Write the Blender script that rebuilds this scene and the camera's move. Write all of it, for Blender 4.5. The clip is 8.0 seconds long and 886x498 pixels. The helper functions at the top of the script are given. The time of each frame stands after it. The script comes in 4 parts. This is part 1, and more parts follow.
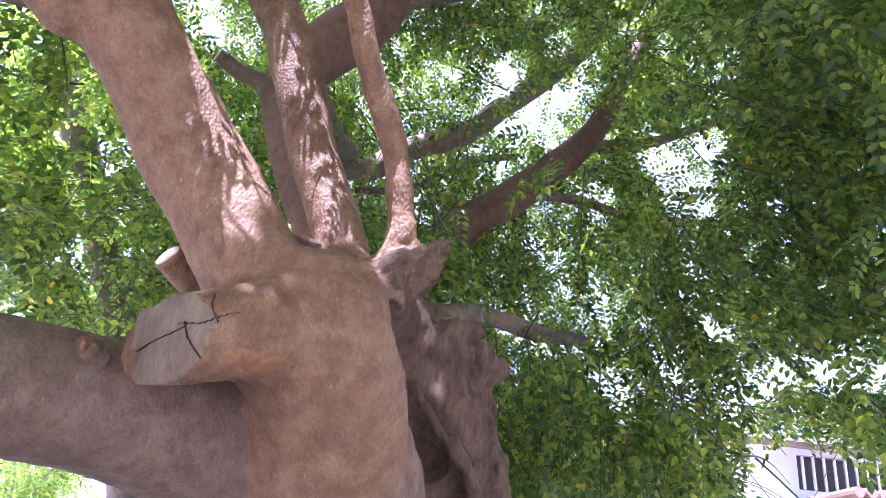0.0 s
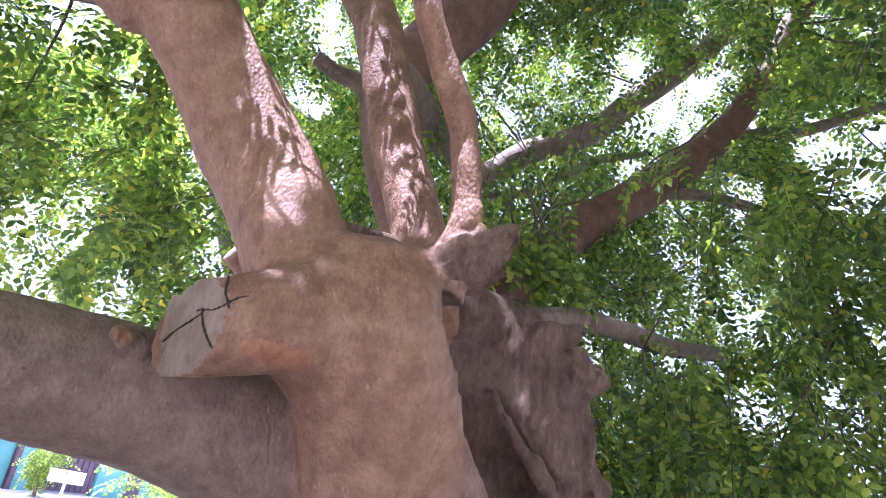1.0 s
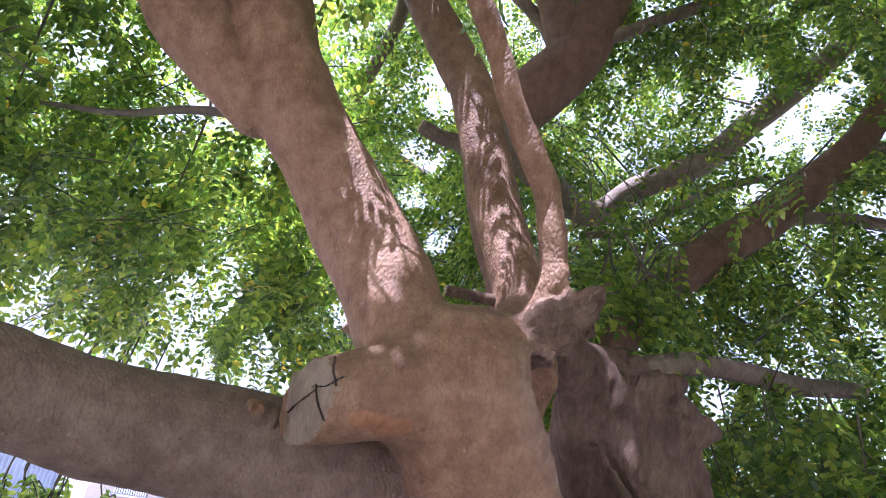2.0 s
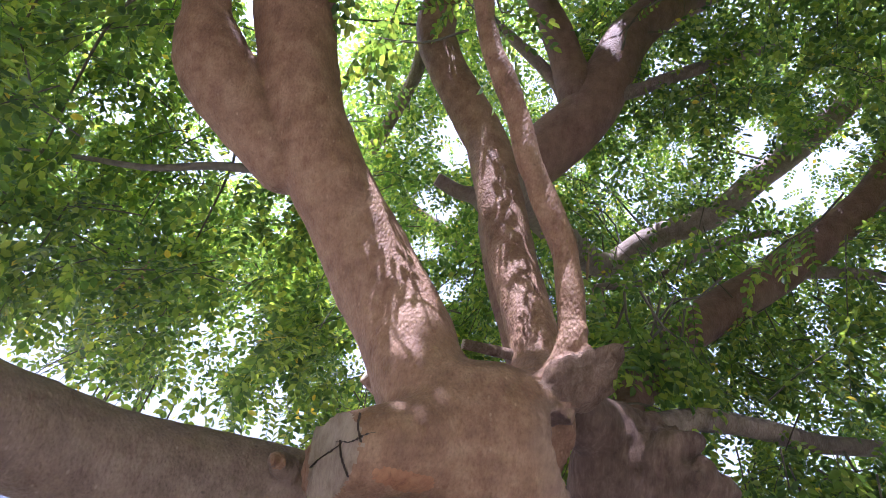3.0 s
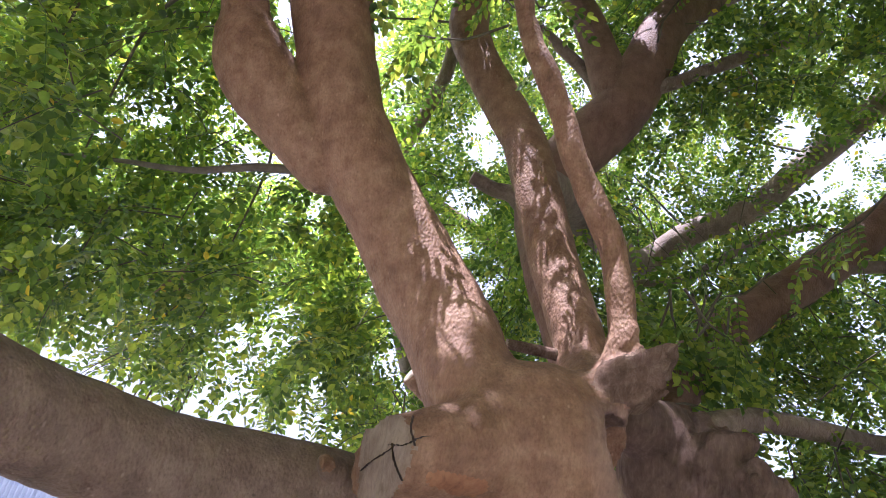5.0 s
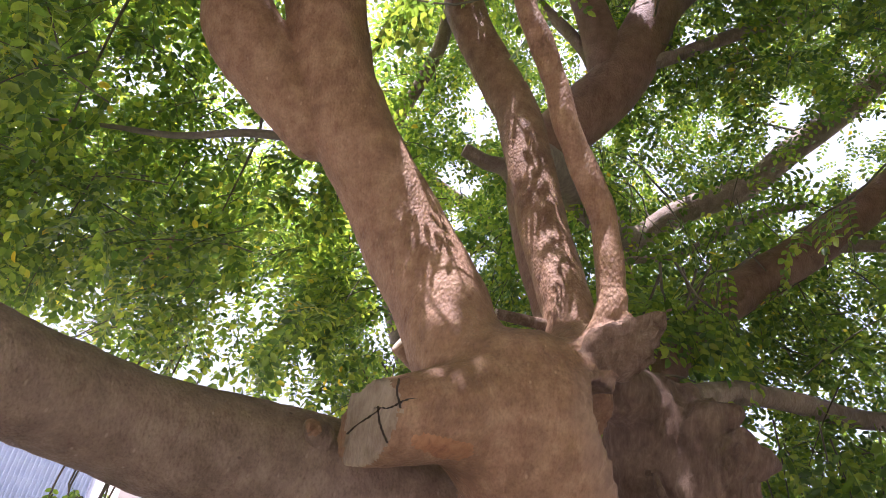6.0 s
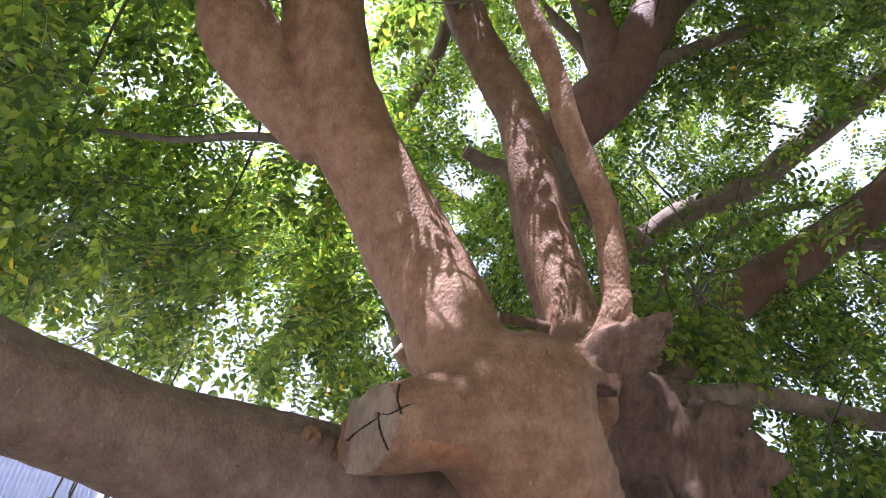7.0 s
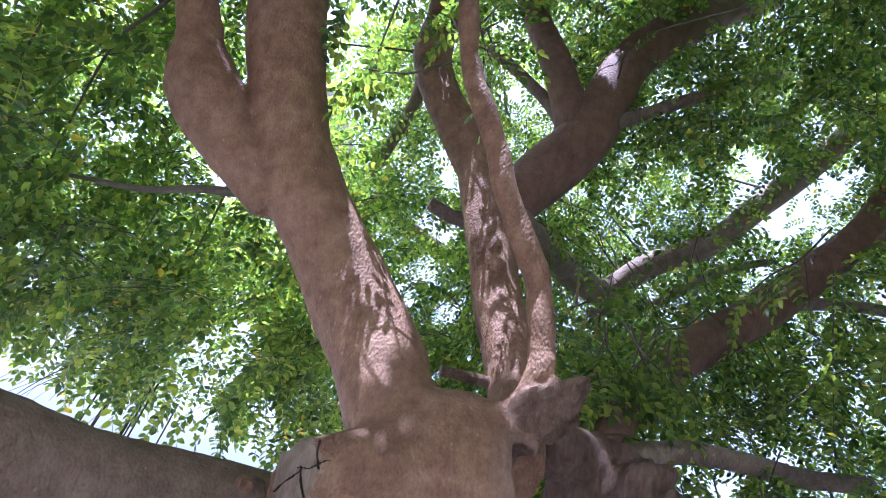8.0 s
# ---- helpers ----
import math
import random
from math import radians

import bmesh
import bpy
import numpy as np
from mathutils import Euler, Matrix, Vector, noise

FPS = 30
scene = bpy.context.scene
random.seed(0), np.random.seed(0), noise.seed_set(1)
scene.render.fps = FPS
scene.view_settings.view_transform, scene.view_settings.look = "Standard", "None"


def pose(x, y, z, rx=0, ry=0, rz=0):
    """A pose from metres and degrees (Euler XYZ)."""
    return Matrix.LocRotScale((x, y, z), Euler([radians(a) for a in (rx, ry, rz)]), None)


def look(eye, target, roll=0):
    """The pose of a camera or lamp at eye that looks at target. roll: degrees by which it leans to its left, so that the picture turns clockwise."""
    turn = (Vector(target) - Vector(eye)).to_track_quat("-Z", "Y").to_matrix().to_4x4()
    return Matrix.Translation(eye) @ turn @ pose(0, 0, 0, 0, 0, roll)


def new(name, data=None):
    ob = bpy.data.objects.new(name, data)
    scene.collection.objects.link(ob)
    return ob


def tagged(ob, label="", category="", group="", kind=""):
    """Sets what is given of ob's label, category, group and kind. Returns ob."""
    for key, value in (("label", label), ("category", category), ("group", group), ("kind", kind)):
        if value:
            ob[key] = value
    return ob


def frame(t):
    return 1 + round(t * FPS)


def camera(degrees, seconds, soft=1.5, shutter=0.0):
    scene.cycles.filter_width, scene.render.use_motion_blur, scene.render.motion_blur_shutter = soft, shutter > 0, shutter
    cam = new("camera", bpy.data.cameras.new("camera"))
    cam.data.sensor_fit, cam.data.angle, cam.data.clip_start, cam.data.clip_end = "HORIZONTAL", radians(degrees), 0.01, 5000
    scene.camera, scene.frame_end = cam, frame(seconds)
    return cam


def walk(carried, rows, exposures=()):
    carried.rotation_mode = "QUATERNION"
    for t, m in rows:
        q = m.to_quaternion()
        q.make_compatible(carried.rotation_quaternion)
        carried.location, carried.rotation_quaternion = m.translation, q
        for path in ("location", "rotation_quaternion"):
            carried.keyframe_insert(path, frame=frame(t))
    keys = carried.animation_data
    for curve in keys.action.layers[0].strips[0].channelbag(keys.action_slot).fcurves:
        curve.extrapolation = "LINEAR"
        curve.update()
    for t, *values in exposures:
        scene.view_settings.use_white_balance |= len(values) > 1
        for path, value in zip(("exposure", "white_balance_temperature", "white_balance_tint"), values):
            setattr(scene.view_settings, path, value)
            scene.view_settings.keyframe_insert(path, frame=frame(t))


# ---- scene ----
cam = camera(67.8, 8.0, soft=0.5)
PATH = [
    (0, (0.061, 0.070, 1.499), (-0.096, 1.924, 2.232), 5.56),
    (0.5, (0.163, 0.321, 1.546), (-0.156, 2.157, 2.271), 10.01),
    (1, (0.279, 0.401, 1.539), (-0.326, 2.161, 2.271), 10.04),
    (1.5, (0.426, 0.345, 1.552), (-0.559, 1.946, 2.234), 11.31),
    (2, (0.456, 0.274, 1.610), (-0.517, 1.852, 2.361), 10.69),
    (2.2, (0.455, 0.236, 1.633), (-0.520, 1.783, 2.443), 10.77),
    (3.3, (0.437, 0.195, 1.610), (-0.560, 1.697, 2.478), 12.07),
    (3.5, (0.423, 0.204, 1.611), (-0.586, 1.706, 2.464), 11.89),
    (4, (0.397, 0.187, 1.609), (-0.630, 1.684, 2.449), 11.67),
    (5.5, (0.367, 0.179, 1.622), (-0.687, 1.649, 2.475), 12.32),
    (6, (0.370, 0.220, 1.588), (-0.665, 1.732, 2.388), 12.46),
    (6.5, (0.384, 0.245, 1.573), (-0.650, 1.769, 2.353), 11.66),
    (7, (0.356, 0.254, 1.600), (-0.686, 1.758, 2.409), 12.00),
    (7.5, (0.337, 0.238, 1.637), (-0.758, 1.674, 2.496), 11.90),
    (8, (0.588, 0.215, 1.660), (-0.433, 1.676, 2.567), 13.84),
]
walk(cam, [(t, look(eye, target, roll)) for t, eye, target, roll in PATH],
     exposures=[(0, 2.17, 4900, 37), (1.2, 2.12, 4900, 37), (1.5, 2.02, 4950, 35), (2.2, 1.67, 5050, 31), (4.2, 1.6, 5060, 29), (5.5, 1.58, 5560, 29), (6.5, 1.58, 5760, 29), (7.2, 1.58, 5060, 29), (8, 1.55, 4710, 29)])

# ---- world, sun ----
SUN_WAY = Vector((-0.18, -0.21, 0.96)).normalized()  # towards the sun
sun_el = math.asin(SUN_WAY.z)
sun_az = math.atan2(SUN_WAY.x, SUN_WAY.y)
world = bpy.data.worlds.new("sky")
scene.world = world
world.use_nodes = True
wn = world.node_tree
sky = wn.nodes.new("ShaderNodeTexSky")
sky.sky_type, sky.sun_disc = "NISHITA", False
sky.sun_elevation, sky.sun_rotation = sun_el, sun_az
sky.air_density, sky.dust_density = 1.0, 7.0
wn.nodes["Background"].inputs["Strength"].default_value = 0.18
haze = wn.nodes.new("ShaderNodeHueSaturation")
haze.inputs["Saturation"].default_value, haze.inputs["Value"].default_value = 0.5, 1.1
wn.links.new(sky.outputs[0], haze.inputs["Color"])
wn.links.new(haze.outputs[0], wn.nodes["Background"].inputs["Color"])
sun = new("sun", bpy.data.lights.new("sun", "SUN"))
sun.data.energy, sun.data.angle, sun.data.color = 5.0, radians(0.45), (1.0, 0.95, 0.88)
sun.matrix_world = look(SUN_WAY * 40, (0, 0, 0))


# ---- materials ----
def material(name):
    m = bpy.data.materials.new(name)
    m.use_nodes = True
    return m, m.node_tree, m.node_tree.nodes["Principled BSDF"]


def node(tree, kind, **sockets):
    n = tree.nodes.new(kind)
    for key, value in sockets.items():
        n.inputs[key.replace("_", " ")].default_value = value
    return n


def ramp(tree, source, stops):
    n = tree.nodes.new("ShaderNodeValToRGB")
    while len(n.color_ramp.elements) < len(stops):
        n.color_ramp.elements.new(0.5)
    for e, (at, c) in zip(n.color_ramp.elements, stops):
        e.position, e.color = at, (*c, 1) if len(c) == 3 else c
    tree.links.new(source, n.inputs["Fac"])
    return n


def mixed(tree, fac, a, b, how="MIX"):
    n = tree.nodes.new("ShaderNodeMix")
    n.data_type, n.blend_type = "RGBA", how
    for sock, value in ((n.inputs[0], fac), (n.inputs[6], a), (n.inputs[7], b)):
        if hasattr(value, "is_linked"):
            tree.links.new(value, sock)
        elif isinstance(value, float):
            sock.default_value = value
        else:
            sock.default_value = (*value, 1)
    return n.outputs[2]


def coords(tree, scale=(1, 1, 1), turn=(0, 0, 0)):
    c = tree.nodes.new("ShaderNodeTexCoord")
    m = tree.nodes.new("ShaderNodeMapping")
    m.inputs["Scale"].default_value = scale
    m.inputs["Rotation"].default_value = turn
    tree.links.new(c.outputs["Object"], m.inputs["Vector"])
    return m.outputs["Vector"]


def noisy(tree, vector, scale, detail=6.0, rough=0.6, distort=0.0):
    n = node(tree, "ShaderNodeTexNoise", Scale=scale, Detail=detail, Roughness=rough, Distortion=distort)
    tree.links.new(vector, n.inputs["Vector"])
    return n.outputs["Fac"]


def bumped(tree, shader, height, strength, distance, under=None):
    b = node(tree, "ShaderNodeBump", Strength=strength, Distance=distance)
    tree.links.new(height, b.inputs["Height"])
    if under is not None:
        tree.links.new(under, b.inputs["Normal"])
    tree.links.new(b.outputs["Normal"], shader.inputs["Normal"])
    return b.outputs["Normal"]


def rotten_colour(t):
    """Brown decayed wood, mottled, with faint fibres down the grain."""
    fib = noisy(t, coords(t, (1, 1, 0.3)), 48, 6, 0.7, 0.4)
    big = noisy(t, coords(t), 7, 5, 0.65, 0.2)
    return mixed(t, 0.42, ramp(t, big, [(0.3, (0.085, 0.045, 0.029)), (0.5, (0.20, 0.115, 0.075)), (0.72, (0.36, 0.235, 0.160))]).outputs[0],
                 ramp(t, fib, [(0.32, (0.07, 0.038, 0.025)), (0.5, (0.21, 0.128, 0.084)), (0.7, (0.42, 0.29, 0.205))]).outputs[0])


def bark_material(name, turn, dark, mid, light, rough=0.72):
    """Smooth reddish bark with a pebbled grain, sparse lenticels, scars and dusty stains."""
    m, t, bsdf = material(name)
    flat = coords(t)
    along = coords(t, (1, 1, 0.6), turn)
    grain = noisy(t, along, 150, 4, 0.65)
    cells = noisy(t, along, 52, 4, 0.6, 0.0)
    big = noisy(t, flat, 2.6, 4, 0.55, 0.1)
    patch = noisy(t, flat, 13, 5, 0.65)
    tone = ramp(t, big, [(0.3, tuple(0.5 * (a + b) for a, b in zip(dark, mid))), (0.5, mid), (0.72, tuple(0.5 * (a + b) for a, b in zip(light, mid)))])
    c = mixed(t, 0.5, tone.outputs[0], ramp(t, patch, [(0.36, dark), (0.5, mid), (0.66, light)]).outputs[0])
    c = mixed(t, 0.9, c, ramp(t, grain, [(0.3, (0.78, 0.74, 0.70)), (0.5, (1, 1, 1)), (0.72, (1.16, 1.15, 1.13))]).outputs[0], "MULTIPLY")
    # faint rusty and dark runs down the grain
    run = noisy(t, coords(t, (1, 1, 0.18), turn), 26, 5, 0.65, 0.3)
    c = mixed(t, 0.6, c, ramp(t, run, [(0.3, (0.66, 0.54, 0.47)), (0.44, (1, 0.98, 0.96)), (0.64, (1.0, 1.0, 1.0)), (0.8, (1.22, 1.2, 1.18))]).outputs[0], "MULTIPLY")
    # a few dark scars
    scar = node(t, "ShaderNodeTexVoronoi", Scale=21.0)
    t.links.new(coords(t, (1, 1, 1.5), turn), scar.inputs["Vector"])
    rare = ramp(t, scar.outputs["Color"], [(0.84, (0, 0, 0)), (0.9, (0.7, 0.7, 0.7))])
    spot = ramp(t, scar.outputs["Distance"], [(0.06, (1, 1, 1)), (0.2, (0, 0, 0))])
    c = mixed(t, mixed(t, 1.0, rare.outputs[0], spot.outputs[0], "MULTIPLY"), c, tuple(0.5 * v for v in dark))
    # lenticels: small pale ticks
    marks = node(t, "ShaderNodeTexVoronoi", Scale=58.0)
    t.links.new(coords(t, (1, 1, 0.45), turn), marks.inputs["Vector"])
    few = ramp(t, marks.outputs["Color"], [(0.66, (0, 0, 0)), (0.95, (0.5, 0.5, 0.5))])
    dot = ramp(t, marks.outputs["Distance"], [(0.14, (1, 1, 1)), (0.28, (0, 0, 0))])
    on = mixed(t, 1.0, few.outputs[0], dot.outputs[0], "MULTIPLY")
    c = mixed(t, on, c, tuple(min(1.0, 1.2 * v + 0.04) for v in light))
    # decayed wood where the trunk is hollow
    rot = t.nodes.new("ShaderNodeAttribute")
    rot.attribute_name = "rot"
    c = mixed(t, rot.outputs["Fac"], c, rotten_colour(t))
    t.links.new(c, bsdf.inputs["Base Color"])
    bsdf.inputs["Roughness"].default_value = rough
    bsdf.inputs["Specular IOR Level"].default_value = 0.4
    b1 = bumped(t, bsdf, cells, 0.4, 0.009)
    pits = node(t, "ShaderNodeTexVoronoi", Scale=105.0)
    pits.feature = "SMOOTH_F1"
    t.links.new(along, pits.inputs["Vector"])
    b2 = bumped(t, bsdf, pits.outputs["Distance"], 0.65, 0.007, b1)
    bumped(t, bsdf, grain, 0.5, 0.004, b2)
    return m


bark = bark_material("bark", (0, 0, 0), (0.126, 0.063, 0.033), (0.238, 0.129, 0.070), (0.375, 0.232, 0.138))
bark_lying = bark_material("bark_lying", (radians(75), 0, radians(-25)), (0.115, 0.074, 0.050), (0.195, 0.130, 0.090), (0.285, 0.205, 0.150))
# darker, redder bark: crown shade and warm bounce put into the colour
bark_red_shaded = bark_material("bark_red_shaded", (0, 0, 0), (0.13, 0.068, 0.045), (0.21, 0.115, 0.078), (0.29, 0.17, 0.12))
bark_grey = bark_material("bark_grey", (0, 0, 0), (0.085, 0.066, 0.048), (0.15, 0.118, 0.088), (0.23, 0.185, 0.145))
bark_far = bark_material("bark_far", (0, 0, 0), (0.14, 0.096, 0.070), (0.25, 0.182, 0.136), (0.37, 0.285, 0.222))


def dead_material():
    m, t, bsdf = material("dead_wood")
    t.links.new(rotten_colour(t), bsdf.inputs["Base Color"])
    bsdf.inputs["Roughness"].default_value = 0.85
    b = bumped(t, bsdf, noisy(t, coords(t, (1, 1, 0.4)), 26, 7, 0.75, 0.6), 1.0, 0.04)
    bumped(t, bsdf, noisy(t, coords(t), 110, 4, 0.6), 0.6, 0.006, b)
    return m


def cut_material(name, a, b, c, deep=0.006):
    m, t, bsdf = material(name)
    fib = noisy(t, coords(t, (1, 1, 0.35)), 45, 6, 0.7, 0.7)
    big = noisy(t, coords(t), 9, 4, 0.6)
    col = mixed(t, 0.5, ramp(t, fib, [(0.3, a), (0.5, b), (0.75, c)]).outputs[0], ramp(t, big, [(0.35, a), (0.65, c)]).outputs[0])
    t.links.new(col, bsdf.inputs["Base Color"])
    bsdf.inputs["Roughness"].default_value = 0.8
    bumped(t, bsdf, fib, 0.6 if deep < 0.01 else 1.0, deep)
    return m


dead = dead_material()
cut_grey = cut_material("weathered_cut", (0.14, 0.09, 0.058), (0.285, 0.20, 0.135), (0.43, 0.325, 0.235), 0.016)
cut_pale = cut_material("pale_cut", (0.42, 0.32, 0.22), (0.58, 0.46, 0.34), (0.68, 0.58, 0.46))
wound_orange = cut_material("bare_wood", (0.15, 0.062, 0.03), (0.35, 0.15, 0.062), (0.45, 0.23, 0.11))


def torn_material():
    """Splintered brown wood with shreds of bark."""
    m, t, bsdf = material("torn_wood")
    shred = noisy(t, coords(t, (1, 1, 0.45), (0, radians(-50), 0)), 38, 8, 0.78, 0.8)
    big = noisy(t, coords(t), 14, 5, 0.7, 0.3)
    col = mixed(t, 0.5, ramp(t, shred, [(0.34, (0.09, 0.048, 0.03)), (0.5, (0.30, 0.185, 0.12)), (0.68, (0.54, 0.39, 0.28))]).outputs[0],
                ramp(t, big, [(0.32, (0.13, 0.07, 0.044)), (0.5, (0.28, 0.17, 0.11)), (0.7, (0.46, 0.32, 0.23))]).outputs[0])
    t.links.new(col, bsdf.inputs["Base Color"])
    bsdf.inputs["Roughness"].default_value = 0.85
    bsdf.inputs["Specular IOR Level"].default_value = 0.2
    b = bumped(t, bsdf, shred, 1.0, 0.05)
    bumped(t, bsdf, noisy(t, coords(t), 95, 5, 0.7), 0.8, 0.01, b)
    return m


torn_wood = torn_material()
# near-black tone that puts the shade inside a crack into colour
crack_shade = cut_material("crack_shade_tone", (0.03, 0.018, 0.012), (0.055, 0.034, 0.022), (0.09, 0.055, 0.035))


def leaf_material(name, stops, glow):
    m, t, bsdf = material(name)
    isl = t.nodes.new("ShaderNodeNewGeometry")
    pick = ramp(t, isl.outputs["Random Per Island"], stops)
    vein = noisy(t, coords(t), 28, 3, 0.6)
    col = mixed(t, 0.5, pick.outputs[0], ramp(t, vein, [(0.3, (0.65, 0.65, 0.65)), (0.7, (1.25, 1.25, 1.2))]).outputs[0], "MULTIPLY")
    t.links.new(col, bsdf.inputs["Base Color"])
    bsdf.inputs["Roughness"].default_value = 0.38
    bsdf.inputs["Specular IOR Level"].default_value = 0.5
    tr = t.nodes.new("ShaderNodeBsdfTranslucent")
    t.links.new(mixed(t, 1.0, col, glow, "MULTIPLY"), tr.inputs["Color"])
    mix = node(t, "ShaderNodeMixShader", Fac=0.5)
    t.links.new(bsdf.outputs[0], mix.inputs[1])
    t.links.new(tr.outputs[0], mix.inputs[2])
    t.links.new(mix.outputs[0], t.nodes["Material Output"].inputs["Surface"])
    return m


LEAF_STOPS = [(0.0, (0.042, 0.080, 0.028)), (0.35, (0.080, 0.130, 0.036)), (0.7, (0.142, 0.195, 0.042)), (0.97, (0.23, 0.26, 0.055)), (0.988, (0.26, 0.26, 0.055)), (0.997, (0.45, 0.33, 0.04))]
leaf_green = leaf_material("leaf_green", LEAF_STOPS, (3.2, 3.2, 1.2))
twig_bark = cut_material("twig_bark", (0.07, 0.055, 0.035), (0.11, 0.09, 0.055), (0.16, 0.13, 0.08))
pod_dry = cut_material("pod_dry", (0.16, 0.09, 0.04), (0.30, 0.2, 0.1), (0.42, 0.3, 0.16))


def plain_material(name, a, b, scale=4.0, rough=0.85, bump=0.3, fine=60.0):
    m, t, bsdf = material(name)
    big, small = noisy(t, coords(t), scale, 6, 0.65, 0.3), noisy(t, coords(t), fine, 4, 0.6)
    col = mixed(t, 0.35, ramp(t, big, [(0.3, a), (0.7, b)]).outputs[0], ramp(t, small, [(0.3, a), (0.7, b)]).outputs[0])
    t.links.new(col, bsdf.inputs["Base Color"])
    bsdf.inputs["Roughness"].default_value = rough
    bumped(t, bsdf, small, bump, 0.01)
    return m


ground_dust = plain_material("pale_dusty_ground", (0.33, 0.30, 0.26), (0.46, 0.42, 0.37), 0.6, 0.95)
plaster_white = plain_material("white_plaster", (0.50, 0.51, 0.55), (0.64, 0.65, 0.69), 1.5)
plaster_cream = plain_material("cream_plaster", (0.40, 0.35, 0.31), (0.50, 0.44, 0.39), 1.2)
plaster_teal = plain_material("turquoise_plaster", (0.085, 0.24, 0.225), (0.13, 0.32, 0.30), 1.2)
metal_dark = plain_material("dark_painted_gate", (0.05, 0.03, 0.045), (0.10, 0.06, 0.08), 2.0, 0.6)
metal_blue = plain_material("blue_grey_grille", (0.22, 0.26, 0.34), (0.34, 0.38, 0.46), 2.0, 0.55)
metal_white = plain_material("white_painted_bars", (0.68, 0.68, 0.68), (0.8, 0.8, 0.8), 2.0, 0.6)
# dark tone in place of the shade in a room behind a window
room_shade = plain_material("room_shade_tone", (0.05, 0.05, 0.055), (0.08, 0.08, 0.09), 2.0)
brick_red = plain_material("red_brown_tile", (0.13, 0.075, 0.055), (0.24, 0.15, 0.11), 5.0)
wood_brown = plain_material("brown_shed", (0.10, 0.07, 0.045), (0.17, 0.12, 0.08), 3.0)
tin_grey = plain_material("tin_roof", (0.42, 0.40, 0.38), (0.55, 0.53, 0.5), 2.0, 0.6)


# ---- helpers for building ----
def mesh_object(name, verts, faces, mat, parent=None, label="", smooth=True):
    me = bpy.data.meshes.new(name)
    me.from_pydata([tuple(v) for v in verts], [], [tuple(f) for f in faces])
    me.materials.append(mat)
    if smooth:
        me.polygons.foreach_set("use_smooth", [True] * len(me.polygons))
    me.update()
    ob = new(name, me)
    ob.parent = parent
    if label:
        tagged(ob, label)
    return ob


def array_object(name, verts, quads, mat, parent=None, label="", normals=None, kind="", smooth=True):
    """A mesh from numpy arrays of vertices and four-cornered faces."""
    me = bpy.data.meshes.new(name)
    me.vertices.add(len(verts))
    me.vertices.foreach_set("co", np.ascontiguousarray(verts, np.float32).ravel())
    n = quads.shape[1]
    me.loops.add(quads.size)
    me.loops.foreach_set("vertex_index", np.ascontiguousarray(quads, np.int32).ravel())
    me.polygons.add(len(quads))
    me.polygons.foreach_set("loop_start", np.arange(0, quads.size, n, dtype=np.int32))
    me.polygons.foreach_set("use_smooth", np.full(len(quads), smooth))
    me.materials.append(mat)
    me.update(calc_edges=True)
    me.validate()
    if normals is not None:
        me.normals_split_custom_set_from_vertices(normals.tolist())
    ob = new(name, me)
    ob.parent = parent
    tagged(ob, label, kind=kind)
    return ob


def part(name, bm, mat, parent=None, label="", smooth=False):
    me = bpy.data.meshes.new(name)
    bm.to_mesh(me)
    bm.free()
    me.materials.append(mat)
    if smooth:
        me.polygons.foreach_set("use_smooth", [True] * len(me.polygons))
    ob = new(name, me)
    ob.parent = parent
    if label:
        tagged(ob, label)
    return ob


def box(bm, x0, x1, y0, y1, z0, z1, bevel=0.0):
    r = bmesh.ops.create_cube(bm, size=1.0)
    bmesh.ops.scale(bm, vec=(x1 - x0, y1 - y0, z1 - z0), verts=r["verts"])
    bmesh.ops.translate(bm, vec=((x0 + x1) / 2, (y0 + y1) / 2, (z0 + z1) / 2), verts=r["verts"])
    if bevel:
        edges = list({e for v in r["verts"] for e in v.link_edges})
        bmesh.ops.bevel(bm, geom=edges, offset=bevel, segments=1, affect="EDGES")
    return bm


def hash3(i, j, k, seed):
    h = (i * 374761393 + j * 668265263 + k * 2147483647 + seed * 1442695041) & 0xFFFFFFFF
    h = ((h ^ (h >> 13)) * 1274126177) & 0xFFFFFFFF
    return ((h ^ (h >> 16)) & 0xFFFF) / 65535.0


def value_noise(p, seed=0):
    """Smooth noise from -1 to 1 at the rows of p."""
    base = np.floor(p).astype(np.int64)
    u = p - base
    u = u * u * (3 - 2 * u)
    out = 0.0
    for a in (0, 1):
        for b in (0, 1):
            for c in (0, 1):
                w = (u[:, 0] if a else 1 - u[:, 0]) * (u[:, 1] if b else 1 - u[:, 1]) * (u[:, 2] if c else 1 - u[:, 2])
                out = out + w * hash3(base[:, 0] + a, base[:, 1] + b, base[:, 2] + c, seed)
    return out * 2 - 1


def lumps(p):
    """The bark's own unevenness, in metres."""
    return 0.008 * value_noise(p * 4.5, 1) + 0.005 * value_noise(p * 11, 2) + 0.0028 * value_noise(p * np.array([34, 34, 15.0]), 3)


